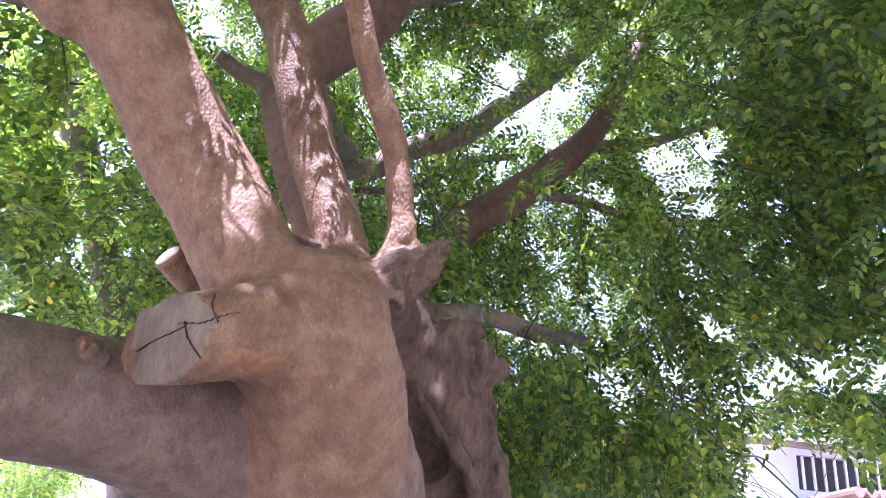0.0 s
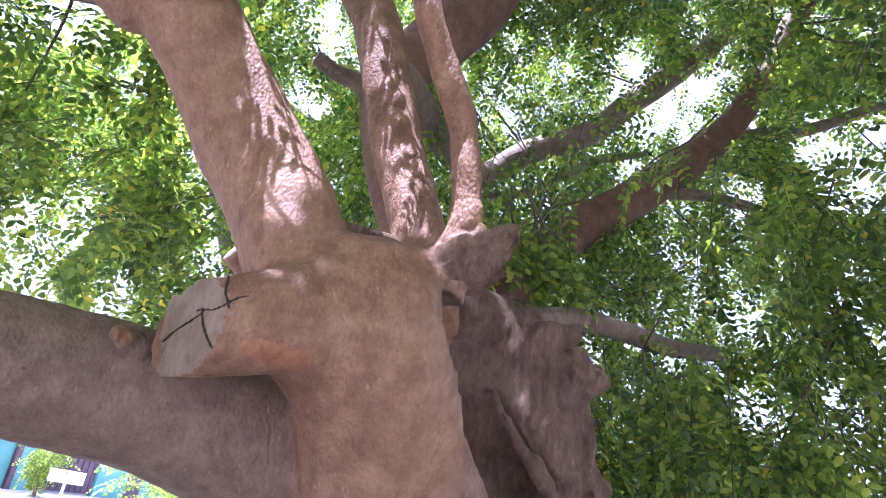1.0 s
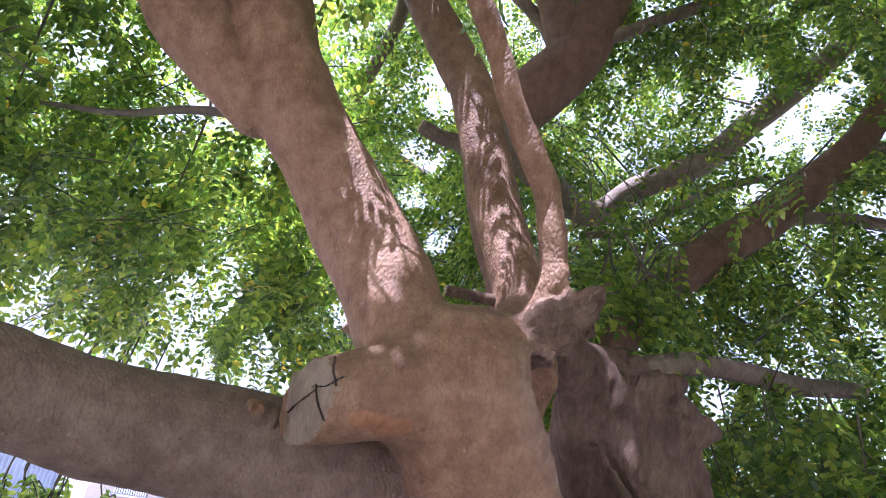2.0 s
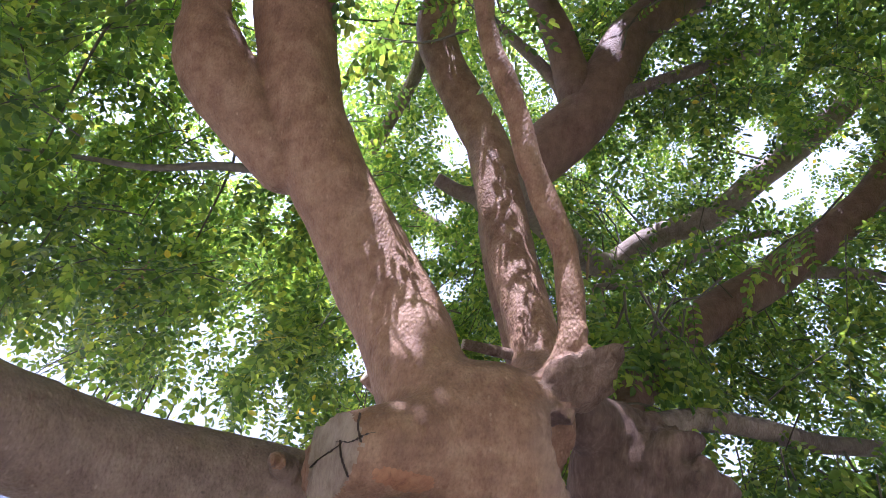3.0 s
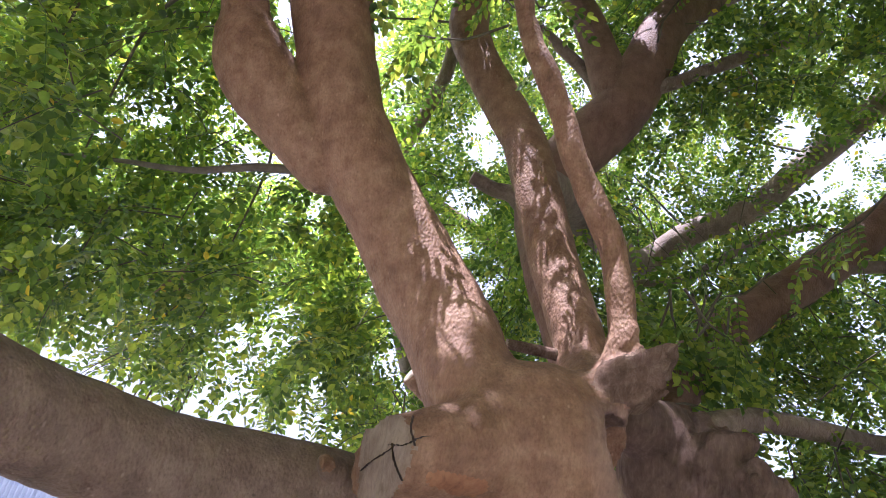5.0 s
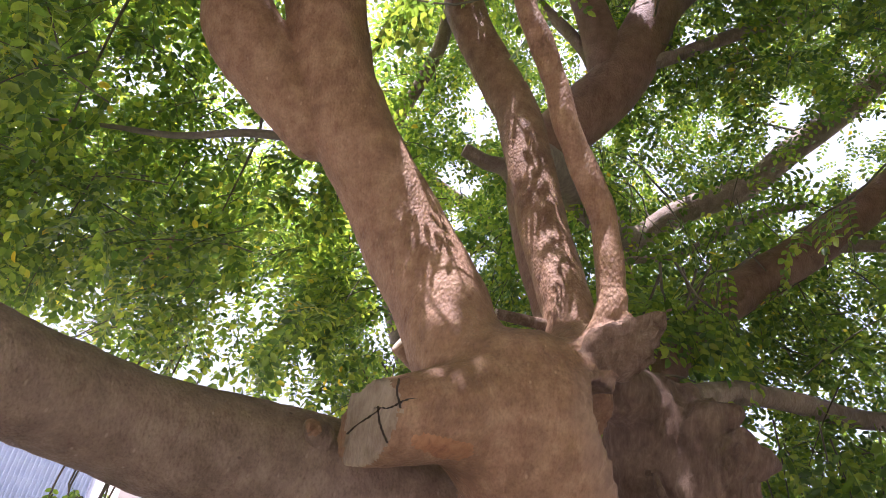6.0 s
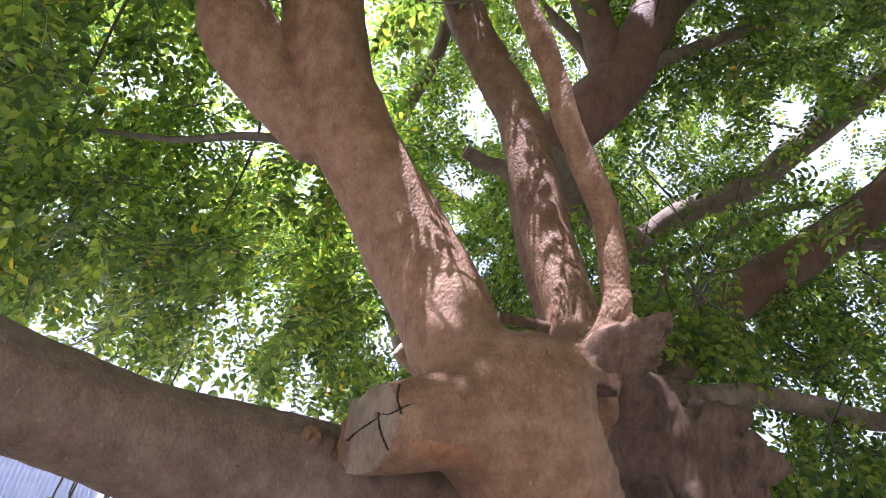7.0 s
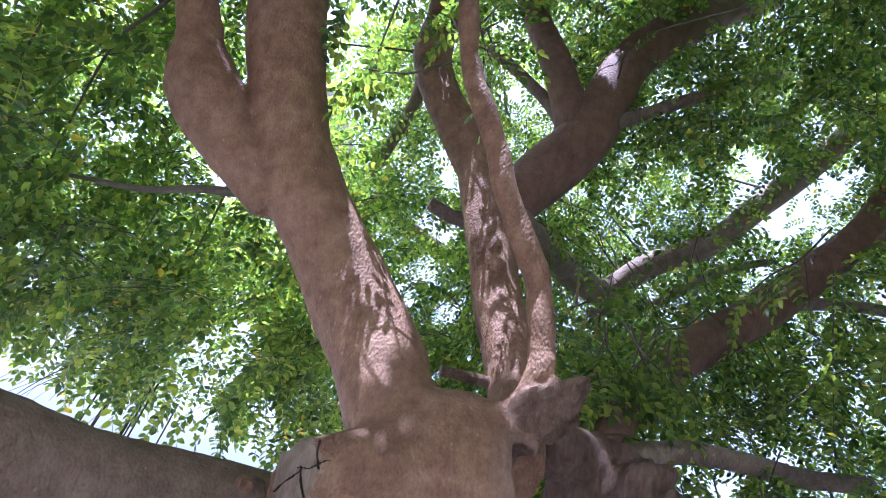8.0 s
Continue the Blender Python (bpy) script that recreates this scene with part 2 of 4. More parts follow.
def spline(rows, step):
    """Points with a radius on a smooth curve through the rows."""
    q = np.array(rows, float)
    q = np.vstack([2 * q[0] - q[1], q, 2 * q[-1] - q[-2]])
    out = []
    for n in range(1, len(q) - 2):
        a, b, c, d = q[n - 1:n + 3]
        k = max(2, int(np.linalg.norm(c[:3] - b[:3]) / step))
        for u in np.arange(k) / k:
            out.append(0.5 * (2 * b + (c - a) * u + (2 * a - 5 * b + 4 * c - d) * u * u + (3 * b - a - 3 * c + d) * u ** 3))
    out.append(q[-2])
    out = np.array(out)
    out[:, 3] = np.maximum(out[:, 3], 0.002)
    return out


def tube(rows, sides=12, step=0.06, rough=1.0, close=True):
    """A swept limb with the bark's lumps: vertices and quads."""
    s = spline(rows, step)
    way = np.gradient(s[:, :3], axis=0)
    way /= np.linalg.norm(way, axis=1)[:, None]
    side = np.cross(way[0], (0.31, 0.9, 0.2))
    rings = []
    for n in range(len(s)):
        side = side - way[n] * (side @ way[n])
        side /= np.linalg.norm(side)
        over = np.cross(way[n], side)
        a = np.linspace(0, 2 * np.pi, sides, endpoint=False)[:, None]
        ring_way = np.cos(a) * side + np.sin(a) * over
        p = s[n, :3] + ring_way * s[n, 3]
        if rough:
            p = p + ring_way * (lumps(p) * rough * min(1, s[n, 3] / 0.1))[:, None]
        rings.append(p)
    v = np.concatenate(rings)
    n = len(s)
    i, j = np.meshgrid(np.arange(n - 1), np.arange(sides), indexing="ij")
    k = (j + 1) % sides
    quads = np.stack([i * sides + j, i * sides + k, (i + 1) * sides + k, (i + 1) * sides + j], -1).reshape(-1, 4)
    if close:
        v = np.vstack([v, s[0, :3], s[-1, :3]])
        a, b = np.arange(0, sides, 2), len(v) - 2
        lid = [[b, (x + 2) % sides, x + 1, x] for x in a]
        top = (n - 1) * sides
        lid += [[b + 1, top + x, top + x + 1, top + (x + 2) % sides] for x in a]
        quads = np.vstack([quads, lid])
    return v, quads


# ---- the great tree: trunk, limbs and stubs out of one implicit surface ----
tree = tagged(new("tree"), "large old spreading tree with smooth reddish-brown bark and cut stubs", "tree")
tree.location = (-0.4, 2.5, 0.0)
bpy.context.view_layer.update()
ROOT = np.array(tree.location)

TRUNK = [(-0.36, 2.78, -0.12, 0.50), (-0.37, 2.74, 0.25, 0.40), (-0.38, 2.70, 0.6, 0.35), (-0.395, 2.609, 0.989, 0.326), (-0.389, 2.464, 1.299, 0.3), (-0.4, 2.346, 1.557, 0.283), (-0.408, 2.262, 1.738, 0.279), (-0.428, 2.166, 1.914, 0.284), (-0.465, 2.12, 1.98, 0.258), (-0.49, 2.08, 2.04, 0.215)]
OLD_WOOD = [(0.10, 3.15, -0.12, 0.36), (0.06, 3.15, 0.6, 0.26), (0.006, 3.125, 1.336, 0.205), (-0.051, 2.986, 1.651, 0.196), (-0.1, 2.924, 1.88, 0.21), (-0.163, 2.904, 2.082, 0.205), (-0.265, 2.862, 2.20, 0.155), (-0.367, 2.666, 2.23, 0.11)]
HOLLOW = [(-0.255, 2.066, 2.039, 0.06), (-0.234, 2.115, 1.954, 0.113), (-0.196, 2.209, 1.848, 0.122), (-0.107, 2.333, 1.743, 0.124), (-0.025, 2.48, 1.635, 0.126), (0.032, 2.632, 1.477, 0.103)]
HOLLOW_DEEP = [(-0.311, 2.294, 2.068, 0.081), (-0.288, 2.341, 1.99, 0.126), (-0.249, 2.438, 1.878, 0.136), (-0.161, 2.569, 1.758, 0.119), (-0.071, 2.698, 1.644, 0.102), (-0.008, 2.861, 1.47, 0.094)]
HOLLOW_MID = [(-0.258, 2.192, 2.063, 0.077), (-0.219, 2.247, 1.99, 0.128), (-0.187, 2.349, 1.885, 0.135), (-0.114, 2.48, 1.771, 0.123)]
HOLLOW_BACK = [(-0.339, 2.518, 2.09, 0.089), (-0.306, 2.589, 1.97, 0.118), (-0.238, 2.694, 1.821, 0.109), (-0.145, 2.813, 1.677, 0.089)]
KNOBS = [[(0.024, 2.789, 2.065, 0.09), (0.099, 2.842, 2.048, 0.044)], [(-0.072, 2.796, 2.173, 0.083), (0.001, 2.82, 2.221, 0.042)]]
SPLINTERS = [[(-0.182, 2.087, 2.276, 0.024), (-0.133, 2.101, 2.311, 0.015), (-0.075, 2.118, 2.35, 0.006)], [(-0.168, 2.085, 2.226, 0.022), (-0.119, 2.098, 2.263, 0.015), (-0.089, 2.106, 2.285, 0.006)], [(-0.302, 2.074, 2.109, 0.02), (-0.203, 2.08, 2.147, 0.02), (-0.125, 2.095, 2.213, 0.008)], [(-0.225, 2.614, 1.949, 0.014), (-0.112, 2.605, 1.793, 0.022), (0.002, 2.619, 1.661, 0.027), (0.061, 2.7, 1.515, 0.027)], [(-0.141, 2.754, 2.091, 0.014), (-0.086, 2.742, 1.892, 0.03), (0.004, 2.788, 1.72, 0.033), (0.06, 2.885, 1.533, 0.033)], [(-1.05, 1.85, 1.815, 0.045), (-1.035, 1.785, 1.825, 0.026)]]
TRUNK_BACK = [(-0.15, 3.15, -0.12, 0.40), (-0.18, 3.1, 0.7, 0.32), (-0.24, 3.04, 1.4, 0.27), (-0.27, 2.98, 1.8, 0.23), (-0.30, 2.86, 2.1, 0.17)]
STUB_LEFT = [(-0.50, 2.03, 1.99, 0.16), (-0.58, 1.86, 1.93, 0.14), (-0.67, 1.765, 1.88, 0.125), (-0.76, 1.72, 1.85, 0.118), (-0.92, 1.67, 1.81, 0.11)]
LIMB_LEFT = [(-0.40, 2.62, 1.42, 0.22), (-0.72, 2.42, 1.58, 0.22), (-1.01, 2.14, 1.675, 0.205), (-1.268, 1.845, 1.715, 0.185), (-1.389, 1.603, 1.71, 0.170), (-1.482, 1.365, 1.732, 0.16), (-1.52, 1.13, 1.758, 0.151), (-1.557, 0.854, 1.817, 0.143), (-1.544, 0.42, 1.93, 0.138)]
LIMB_GREAT = [(-0.56, 2.02, 1.95, 0.19), (-0.696, 1.992, 2.142, 0.162), (-0.781, 2.011, 2.266, 0.168), (-0.863, 2.019, 2.375, 0.17), (-0.999, 1.977, 2.564, 0.172), (-1.124, 1.882, 2.765, 0.162), (-1.247, 1.787, 2.967, 0.162), (-1.354, 1.692, 3.209, 0.169), (-1.42, 1.625, 3.466, 0.172), (-1.491, 1.524, 3.843, 0.179), (-1.521, 1.404, 4.285, 0.175)]
LIMB_FORK = [(-1.37, 1.717, 2.926, 0.116), (-1.486, 1.59, 3.06, 0.13), (-1.608, 1.453, 3.227, 0.161), (-1.652, 1.395, 3.325, 0.142), (-1.673, 1.351, 3.425, 0.106), (-1.693, 1.305, 3.554, 0.093), (-1.771, 1.228, 3.786, 0.089), (-1.875, 1.121, 4.086, 0.082)]
LIMB_THIN = [(-0.287, 2.153, 2.189, 0.061), (-0.26, 2.144, 2.316, 0.05), (-0.28, 2.144, 2.494, 0.05), (-0.3, 2.138, 2.596, 0.045), (-0.328, 2.133, 2.704, 0.048), (-0.362, 2.091, 2.795, 0.049), (-0.408, 2.056, 2.896, 0.045), (-0.443, 2.007, 2.987, 0.042), (-0.473, 1.973, 3.092, 0.042), (-0.508, 1.945, 3.205, 0.043), (-0.546, 1.904, 3.313, 0.044), (-0.595, 1.865, 3.429, 0.044), (-0.653, 1.841, 3.598, 0.041), (-0.696, 1.829, 3.818, 0.041), (-0.764, 1.785, 4.2, 0.041)]
STUB_RIGHT = [(-0.383, 2.101, 2.152, 0.074), (-0.304, 2.125, 2.181, 0.081), (-0.227, 2.125, 2.225, 0.080), (-0.162, 2.131, 2.269, 0.059), (-0.118, 2.137, 2.312, 0.027), (-0.093, 2.138, 2.341, 0.009)]
LIMB_MIDDLE = [(-0.40, 2.34, 1.95, 0.14), (-0.464, 2.439, 2.215, 0.115), (-0.542, 2.557, 2.384, 0.108), (-0.637, 2.644, 2.614, 0.112), (-0.785, 2.716, 2.928, 0.116), (-0.914, 2.749, 3.267, 0.119), (-1.054, 2.773, 3.649, 0.119), (-1.174, 2.753, 3.884, 0.118), (-1.313, 2.7, 4.114, 0.119), (-1.453, 2.646, 4.36, 0.116), (-1.543, 2.629, 4.619, 0.12), (-1.531, 2.632, 4.93, 0.116), (-1.527, 2.62, 5.2, 0.114)]
CUT_AT, CUT_WAY = np.array((-0.715, 1.675, 1.85)), np.array((-0.45, -0.88, -0.12))
CUT_WAY = CUT_WAY / np.linalg.norm(CUT_WAY)
TORN_WAY = np.array((0.78, 0.10, 0.62))
VOXEL = 0.011
LOW, HIGH = np.array((-2.0, 0.5, -0.16)), np.array((0.46, 3.62, 5.0))
SIZE = np.ceil((HIGH - LOW) / VOXEL / 16).astype(int) * 16

# each kind: its spline, its part's number
WOOD = [(TRUNK, 0), (OLD_WOOD, 1), (STUB_LEFT, 2), (LIMB_LEFT, 3), (LIMB_GREAT, 4), (LIMB_FORK, 5), (LIMB_THIN, 6), (STUB_RIGHT, 7), (LIMB_MIDDLE, 10), (TRUNK_BACK, 1)]
NUMBERS = sorted({number for _, number in WOOD})
BLEND = {0: 0.07, 1: 0.06, 2: 0.05, 3: 0.05, 4: 0.07, 5: 0.018, 6: 0.035, 7: 0.04, 10: 0.06}
segments = {}
for rows, number in WOOD:
    s = spline(rows, 0.07)
    old = segments.get(number, (s[:0], s[:0]))
    segments[number] = (np.vstack([old[0], s[:-1]]), np.vstack([old[1], s[1:]]))
hs = spline(HOLLOW, 0.05)
hd = spline(HOLLOW_DEEP, 0.05)
hb = spline(HOLLOW_BACK, 0.05)
hm = spline(HOLLOW_MID, 0.05)
segments["hollow"] = (np.vstack([hs[:-1], hm[:-1], hd[:-1], hb[:-1]]), np.vstack([hs[1:], hm[1:], hd[1:], hb[1:]]))
ks = [spline(rows, 0.05) for rows in KNOBS]
ss = [spline(rows, 0.05) for rows in SPLINTERS]
segments["splinters"] = (np.vstack([k[:-1] for k in ss]), np.vstack([k[1:] for k in ss]))
segments["knobs"] = (np.vstack([k[:-1] for k in ks]), np.vstack([k[1:] for k in ks]))


def chain_distance(p, number, centre, reach):
    """Distance of the rows of p to one limb's surface; far pieces are skipped."""
    a, b = segments[number]
    near = np.linalg.norm((a[:, :3] + b[:, :3]) / 2 - centre, axis=1) - np.maximum(a[:, 3], b[:, 3]) < reach
    best = np.full(len(p), 9.0)
    for s, e in zip(a[near], b[near]):
        way = e[:3] - s[:3]
        u = np.clip((p - s[:3]) @ way / (way @ way), 0, 1)
        d = np.linalg.norm(p - s[:3] - u[:, None] * way, axis=1) - (s[3] + u * (e[3] - s[3]))
        best = np.minimum(best, d)
    return best


def smooth_min(a, b, k):
    h = np.clip(k - np.abs(a - b), 0, None) / k
    return np.minimum(a, b) - h * h * k * 0.25


def wood_field(p, centre, reach, want_part=False):
    total, owner, least = np.full(len(p), 9.0), np.zeros(len(p), int), np.full(len(p), 9.0)
    for number in NUMBERS:
        d = chain_distance(p, number, centre, reach)
        if number == 2:
            d = np.maximum(d, (p - CUT_AT) @ CUT_WAY + 0.006 * value_noise(p * 30, 7))
        if want_part:
            closer = d < least
            owner[closer], least[closer] = number, d[closer]
        if (d < 1.0).any():
            total = smooth_min(total, d, BLEND[number])
    h = chain_distance(p, "hollow", centre, reach)
    near = np.abs(total) < 0.08
    if near.any():
        q = p[near]
        bump = lumps(q)
        ragged = np.clip(1 - np.maximum(h[near], 0) / 0.09, 0, 1) * np.clip((q[:, 0] + 0.36) / 0.12, 0, 1)
        bump = bump + ragged * (0.007 * value_noise(q * np.array([24, 24, 6.0]), 5) + 0.004 * value_noise(q * np.array([60, 60, 14.0]), 6))
        decayed = np.clip((q[:, 0] + 0.27) / 0.1, 0, 1) * np.clip((q[:, 1] - 2.45) / 0.1, 0, 1) * np.clip((2.45 - q[:, 2]) / 0.1, 0, 1)
        bump = bump + decayed * (0.032 * value_noise(q * np.array([13, 13, 6.0]), 19) + 0.022 * value_noise(q * np.array([36, 36, 14.0]), 20))
        torn = np.clip(1.3 - np.linalg.norm(q - (-0.2, 2.12, 2.24), axis=1) / 0.16, 0, 1)
        fibre = q * 46 - np.outer(q @ TORN_WAY, TORN_WAY) * 36
        bump = bump + torn * (0.034 * value_noise(fibre * 0.5, 8) + 0.022 * value_noise(fibre * 1.3, 13))
        total[near] -= bump
    hollow = h - 0.009 * value_noise(p * np.array([12, 12, 6.0]), 9)
    total = -smooth_min(-total, hollow, 0.03)
    total = smooth_min(total, chain_distance(p, "knobs", centre, reach) - 0.03 * value_noise(p * np.array([22, 22, 14.0]), 10), 0.07)
    total = smooth_min(total, chain_distance(p, "splinters", centre, reach) - 0.014 * value_noise(p * np.array([50, 50, 16.0]), 16), 0.02)
    return (total, owner, h) if want_part else total


field = np.full(SIZE, 1.0, np.float32)
steps = np.arange(16) * VOXEL
gx, gy, gz = np.meshgrid(steps, steps, steps, indexing="ij")
cube = np.stack([gx, gy, gz], -1).reshape(-1, 3)
half = 8 * VOXEL
every = [np.vstack(segments[number]) for number in NUMBERS]
every = np.vstack(every)
for bi in range(SIZE[0] // 16):
    for bj in range(SIZE[1] // 16):
        for bk in range(SIZE[2] // 16):
            corner = LOW + np.array((bi, bj, bk)) * 16 * VOXEL
            centre = corner + half
            away = np.min(np.linalg.norm(every[:, :3] - centre, axis=1) - every[:, 3])
            if away > 0.2:
                continue
            if away < -0.26:
                field[bi * 16:bi * 16 + 16, bj * 16:bj * 16 + 16, bk * 16:bk * 16 + 16] = -1
                continue
            field[bi * 16:bi * 16 + 16, bj * 16:bj * 16 + 16, bk * 16:bk * 16 + 16] = wood_field(cube + corner, centre, 0.42).reshape(16, 16, 16)
field[0], field[-1] = 1, 1
field[:, 0], field[:, -1] = 1, 1
field[:, :, 0], field[:, :, -1] = 1, 1


def surface_net(f):
    """Vertices, in grid steps, and quads of the zero surface of f."""
    inside = f < 0
    cells = np.zeros(np.array(f.shape) - 1, np.int8)
    for a in (0, 1):
        for b in (0, 1):
            for c in (0, 1):
                cells += inside[a:f.shape[0] - 1 + a, b:f.shape[1] - 1 + b, c:f.shape[2] - 1 + c]
    ijk = np.argwhere((cells > 0) & (cells < 8))
    number = np.full(cells.shape, -1, np.int32)
    number[tuple(ijk.T)] = np.arange(len(ijk))
    total, count = np.zeros((len(ijk), 3)), np.zeros(len(ijk))
    for axis in range(3):
        one = np.eye(3, dtype=int)[axis]
        u, v = np.eye(3, dtype=int)[(axis + 1) % 3], np.eye(3, dtype=int)[(axis + 2) % 3]
        for da in (0, 1):
            for db in (0, 1):
                s = ijk + da * u + db * v
                e = s + one
                fs, fe = f[tuple(s.T)], f[tuple(e.T)]
                cross = (fs < 0) != (fe < 0)
                w = np.where(cross, fs / np.where(cross, fs - fe, 1), 0)[:, None]
                total += np.where(cross[:, None], s + w * one, 0)
                count += cross
    verts = total / count[:, None]
    quads = []
    for axis in range(3):
        one = np.eye(3, dtype=int)[axis]
        u, v = np.eye(3, dtype=int)[(axis + 1) % 3], np.eye(3, dtype=int)[(axis + 2) % 3]
        for flip in (0, 1):
            a = inside[tuple(slice(None, -1) if k == axis else slice(None) for k in range(3))]
            b = inside[tuple(slice(1, None) if k == axis else slice(None) for k in range(3))]
            s = np.argwhere(a & ~b if flip == 0 else ~a & b)
            s = s[((s - u >= 0) & (s - v >= 0)).all(1)]
            q = [number[tuple((s - du * u - dv * v).T)] for du, dv in ((0, 0), (1, 0), (1, 1), (0, 1))]
            q = np.stack(q if flip == 0 else q[::-1], -1)
            quads.append(q[(q >= 0).all(1)])
    return verts, np.vstack(quads)


wood_v, wood_q = surface_net(field)
cell = np.clip(np.floor(wood_v).astype(int), 1, SIZE - 3)
frac = wood_v - cell
grad = []
for axis in range(3):
    one = np.eye(3, dtype=int)[axis]
    total = 0
    for a in (0, 1):
        for b in (0, 1):
            for c in (0, 1):
                at = cell + np.array((a, b, c))
                w = (frac[:, 0] if a else 1 - frac[:, 0]) * (frac[:, 1] if b else 1 - frac[:, 1]) * (frac[:, 2] if c else 1 - frac[:, 2])
                total = total + w * (field[tuple(np.minimum(at + one, SIZE - 1).T)] - field[tuple((at - one).T)])
    grad.append(total)
wood_n = np.stack(grad, 1)
wood_n /= np.linalg.norm(wood_n, axis=1)[:, None] + 1e-9
wood_v = wood_v * VOXEL + LOW
del field
# which limb each vertex belongs to, box by box
owner, hollow_d = np.zeros(len(wood_v), int), np.full(len(wood_v), 9.0)
boxes = np.floor((wood_v - LOW) / 0.3).astype(int)
keys = boxes[:, 0] * 10000 + boxes[:, 1] * 100 + boxes[:, 2]
for key in np.unique(keys):
    at = np.flatnonzero(keys == key)
    _, owner[at], hollow_d[at] = wood_field(wood_v[at], wood_v[at].mean(0), 0.75, True)
centre = wood_v[wood_q].mean(1)
face_owner = owner[wood_q[:, 0]]
face_way = wood_n[wood_q].mean(1)
ragged_wood = (hollow_d[wood_q[:, 0]] < 0.008) & (centre[:, 0] > -0.36)
face_owner[(face_owner == 0) & ragged_wood] = 1
face_owner[(face_owner == 7) & (centre[:, 0] + 0.012 * value_noise(centre * 25, 17) < -0.315)] = 0
on_cut = (np.abs((centre - CUT_AT) @ CUT_WAY) < 0.022) & (face_way @ CUT_WAY > 0.55) & (np.linalg.norm(centre - CUT_AT, axis=1) < 0.2)
face_owner[on_cut] = 8
wound_at = np.array((-0.548, 1.765, 1.815))
on_wound = (np.linalg.norm((centre - wound_at) / (0.095, 0.09, 0.026), axis=1) + 0.22 * value_noise(centre * 20, 14) < 1) & (face_owner != 8)
face_owner[on_wound] = 9
WOOD_PARTS = [("trunk", bark, ""), ("old_wood", dead, "ragged grey-brown rotten side with a deep hollow"), ("stub", bark, "thick sawn-off limb stub"),
              ("limb", bark_lying, "thick level limb, smooth grey-brown bark"), ("limb", bark, "thick rising limb with dappled red-brown bark"), ("limb", bark, "swollen side fork of the limb"),
              ("limb", bark, "slender pale upright limb"), ("stub", torn_wood, "torn splintered limb stub"), ("cut_face", cut_grey, "weathered grey sawn face with cracks as dark strips"), ("wound", wound_orange, "bare orange wood under torn bark"), ("limb", bark, "long straight middle limb with dappled bark")]
made = {}
for number, (name, mat, label) in enumerate(WOOD_PARTS):
    q = wood_q[face_owner == number]
    used, flat = np.unique(q, return_inverse=True)
    made[number] = array_object(name, wood_v[used] - ROOT, flat.reshape(q.shape), mat, tree, label, wood_n[used])
    if number == 0:
        shade = made[0].data.attributes.new("rot", "FLOAT", "POINT")
        soft_edge = hollow_d[used] + 0.02 * value_noise(wood_v[used] * 22, 18)
        p = wood_v[used]
        rotten = np.where(p[:, 0] > -0.42, np.clip(1.35 - soft_edge / 0.055, 0, 1), 0)
        inside = np.clip((p[:, 1] - 2.10) / 0.07, 0, 1) * (p[:, 0] > -0.36) * (p[:, 2] < 2.14)
        shade.data.foreach_set("value", np.maximum(rotten, inside).astype(np.float32))

# cracks on the sawn face, running in from its rim: strips with the cracks' shade as their colour
cut_side = np.cross(CUT_WAY, (0, 0, 1.0))
cut_side /= np.linalg.norm(cut_side)
cut_up = np.cross(cut_side, CUT_WAY)


def crack(points, width):
    """A dark tapered strip with ragged edges, laid on the sawn face as a crack's shade; points are across and up from
    its middle.
    """
    r = np.random.RandomState(len(points) * 7 + int(width * 1e5))
    fine = spline([(x, y, 0, 1) for x, y in points], 0.006)[:, :2]
    fine += r.normal(0, 0.0012, fine.shape)
    verts, faces = [], []
    for n, (x, y) in enumerate(fine):
        u = n / (len(fine) - 1)
        w = 0.16 * width * (0.25 + math.sin(math.pi * min(1, u * 0.9 + 0.1))) * r.uniform(0.45, 1.35) / 2
        way = fine[min(n + 1, len(fine) - 1)] - fine[max(n - 1, 0)]
        across = np.array((-way[1], way[0])) / (np.linalg.norm(way) + 1e-9)
        for s in (-1, 1):
            p = np.array((x, y)) + across * w * s
            verts.append(CUT_AT + cut_side * p[0] + cut_up * p[1] + CUT_WAY * 0.011 - ROOT)
        mid = CUT_AT + cut_side * x + cut_up * y + CUT_WAY * 0.004 - ROOT
        verts.append(mid)
        if n:
            a, b = 3 * (n - 1), 3 * n
            faces += [[a, a + 2, b + 2, b], [a + 2, a + 1, b + 1, b + 2]]
    mesh_object("crack", verts, faces, crack_shade, made[8])


crack([(0.167, -0.036), (0.083, -0.005), (-0.002, 0.018), (-0.022, 0.032)], 0.0034)
crack([(0.012, 0.031), (-0.078, 0.028), (-0.159, 0.043), (-0.204, 0.045)], 0.003)
crack([(-0.110, 0.099), (-0.106, 0.067), (-0.134, 0.025)], 0.0022)
crack([(-0.012, 0.033), (-0.034, -0.013), (-0.088, -0.060)], 0.0022)
# ---- limbs swept as tubes ----
LIMB_BACK = [(-0.587, 2.758, 2.308, 0.104), (-0.778, 2.915, 2.646, 0.105), (-0.975, 3.058, 3.019, 0.11), (-1.18, 3.226, 3.477, 0.123), (-1.24, 3.368, 3.852, 0.158), (-1.081, 3.523, 4.235, 0.193), (-0.876, 3.618, 4.563, 0.188), (-0.753, 3.678, 4.972, 0.178), (-0.603, 3.816, 5.503, 0.163), (-0.242, 4.136, 6.107, 0.156), (0.24, 4.625, 6.775, 0.14)]
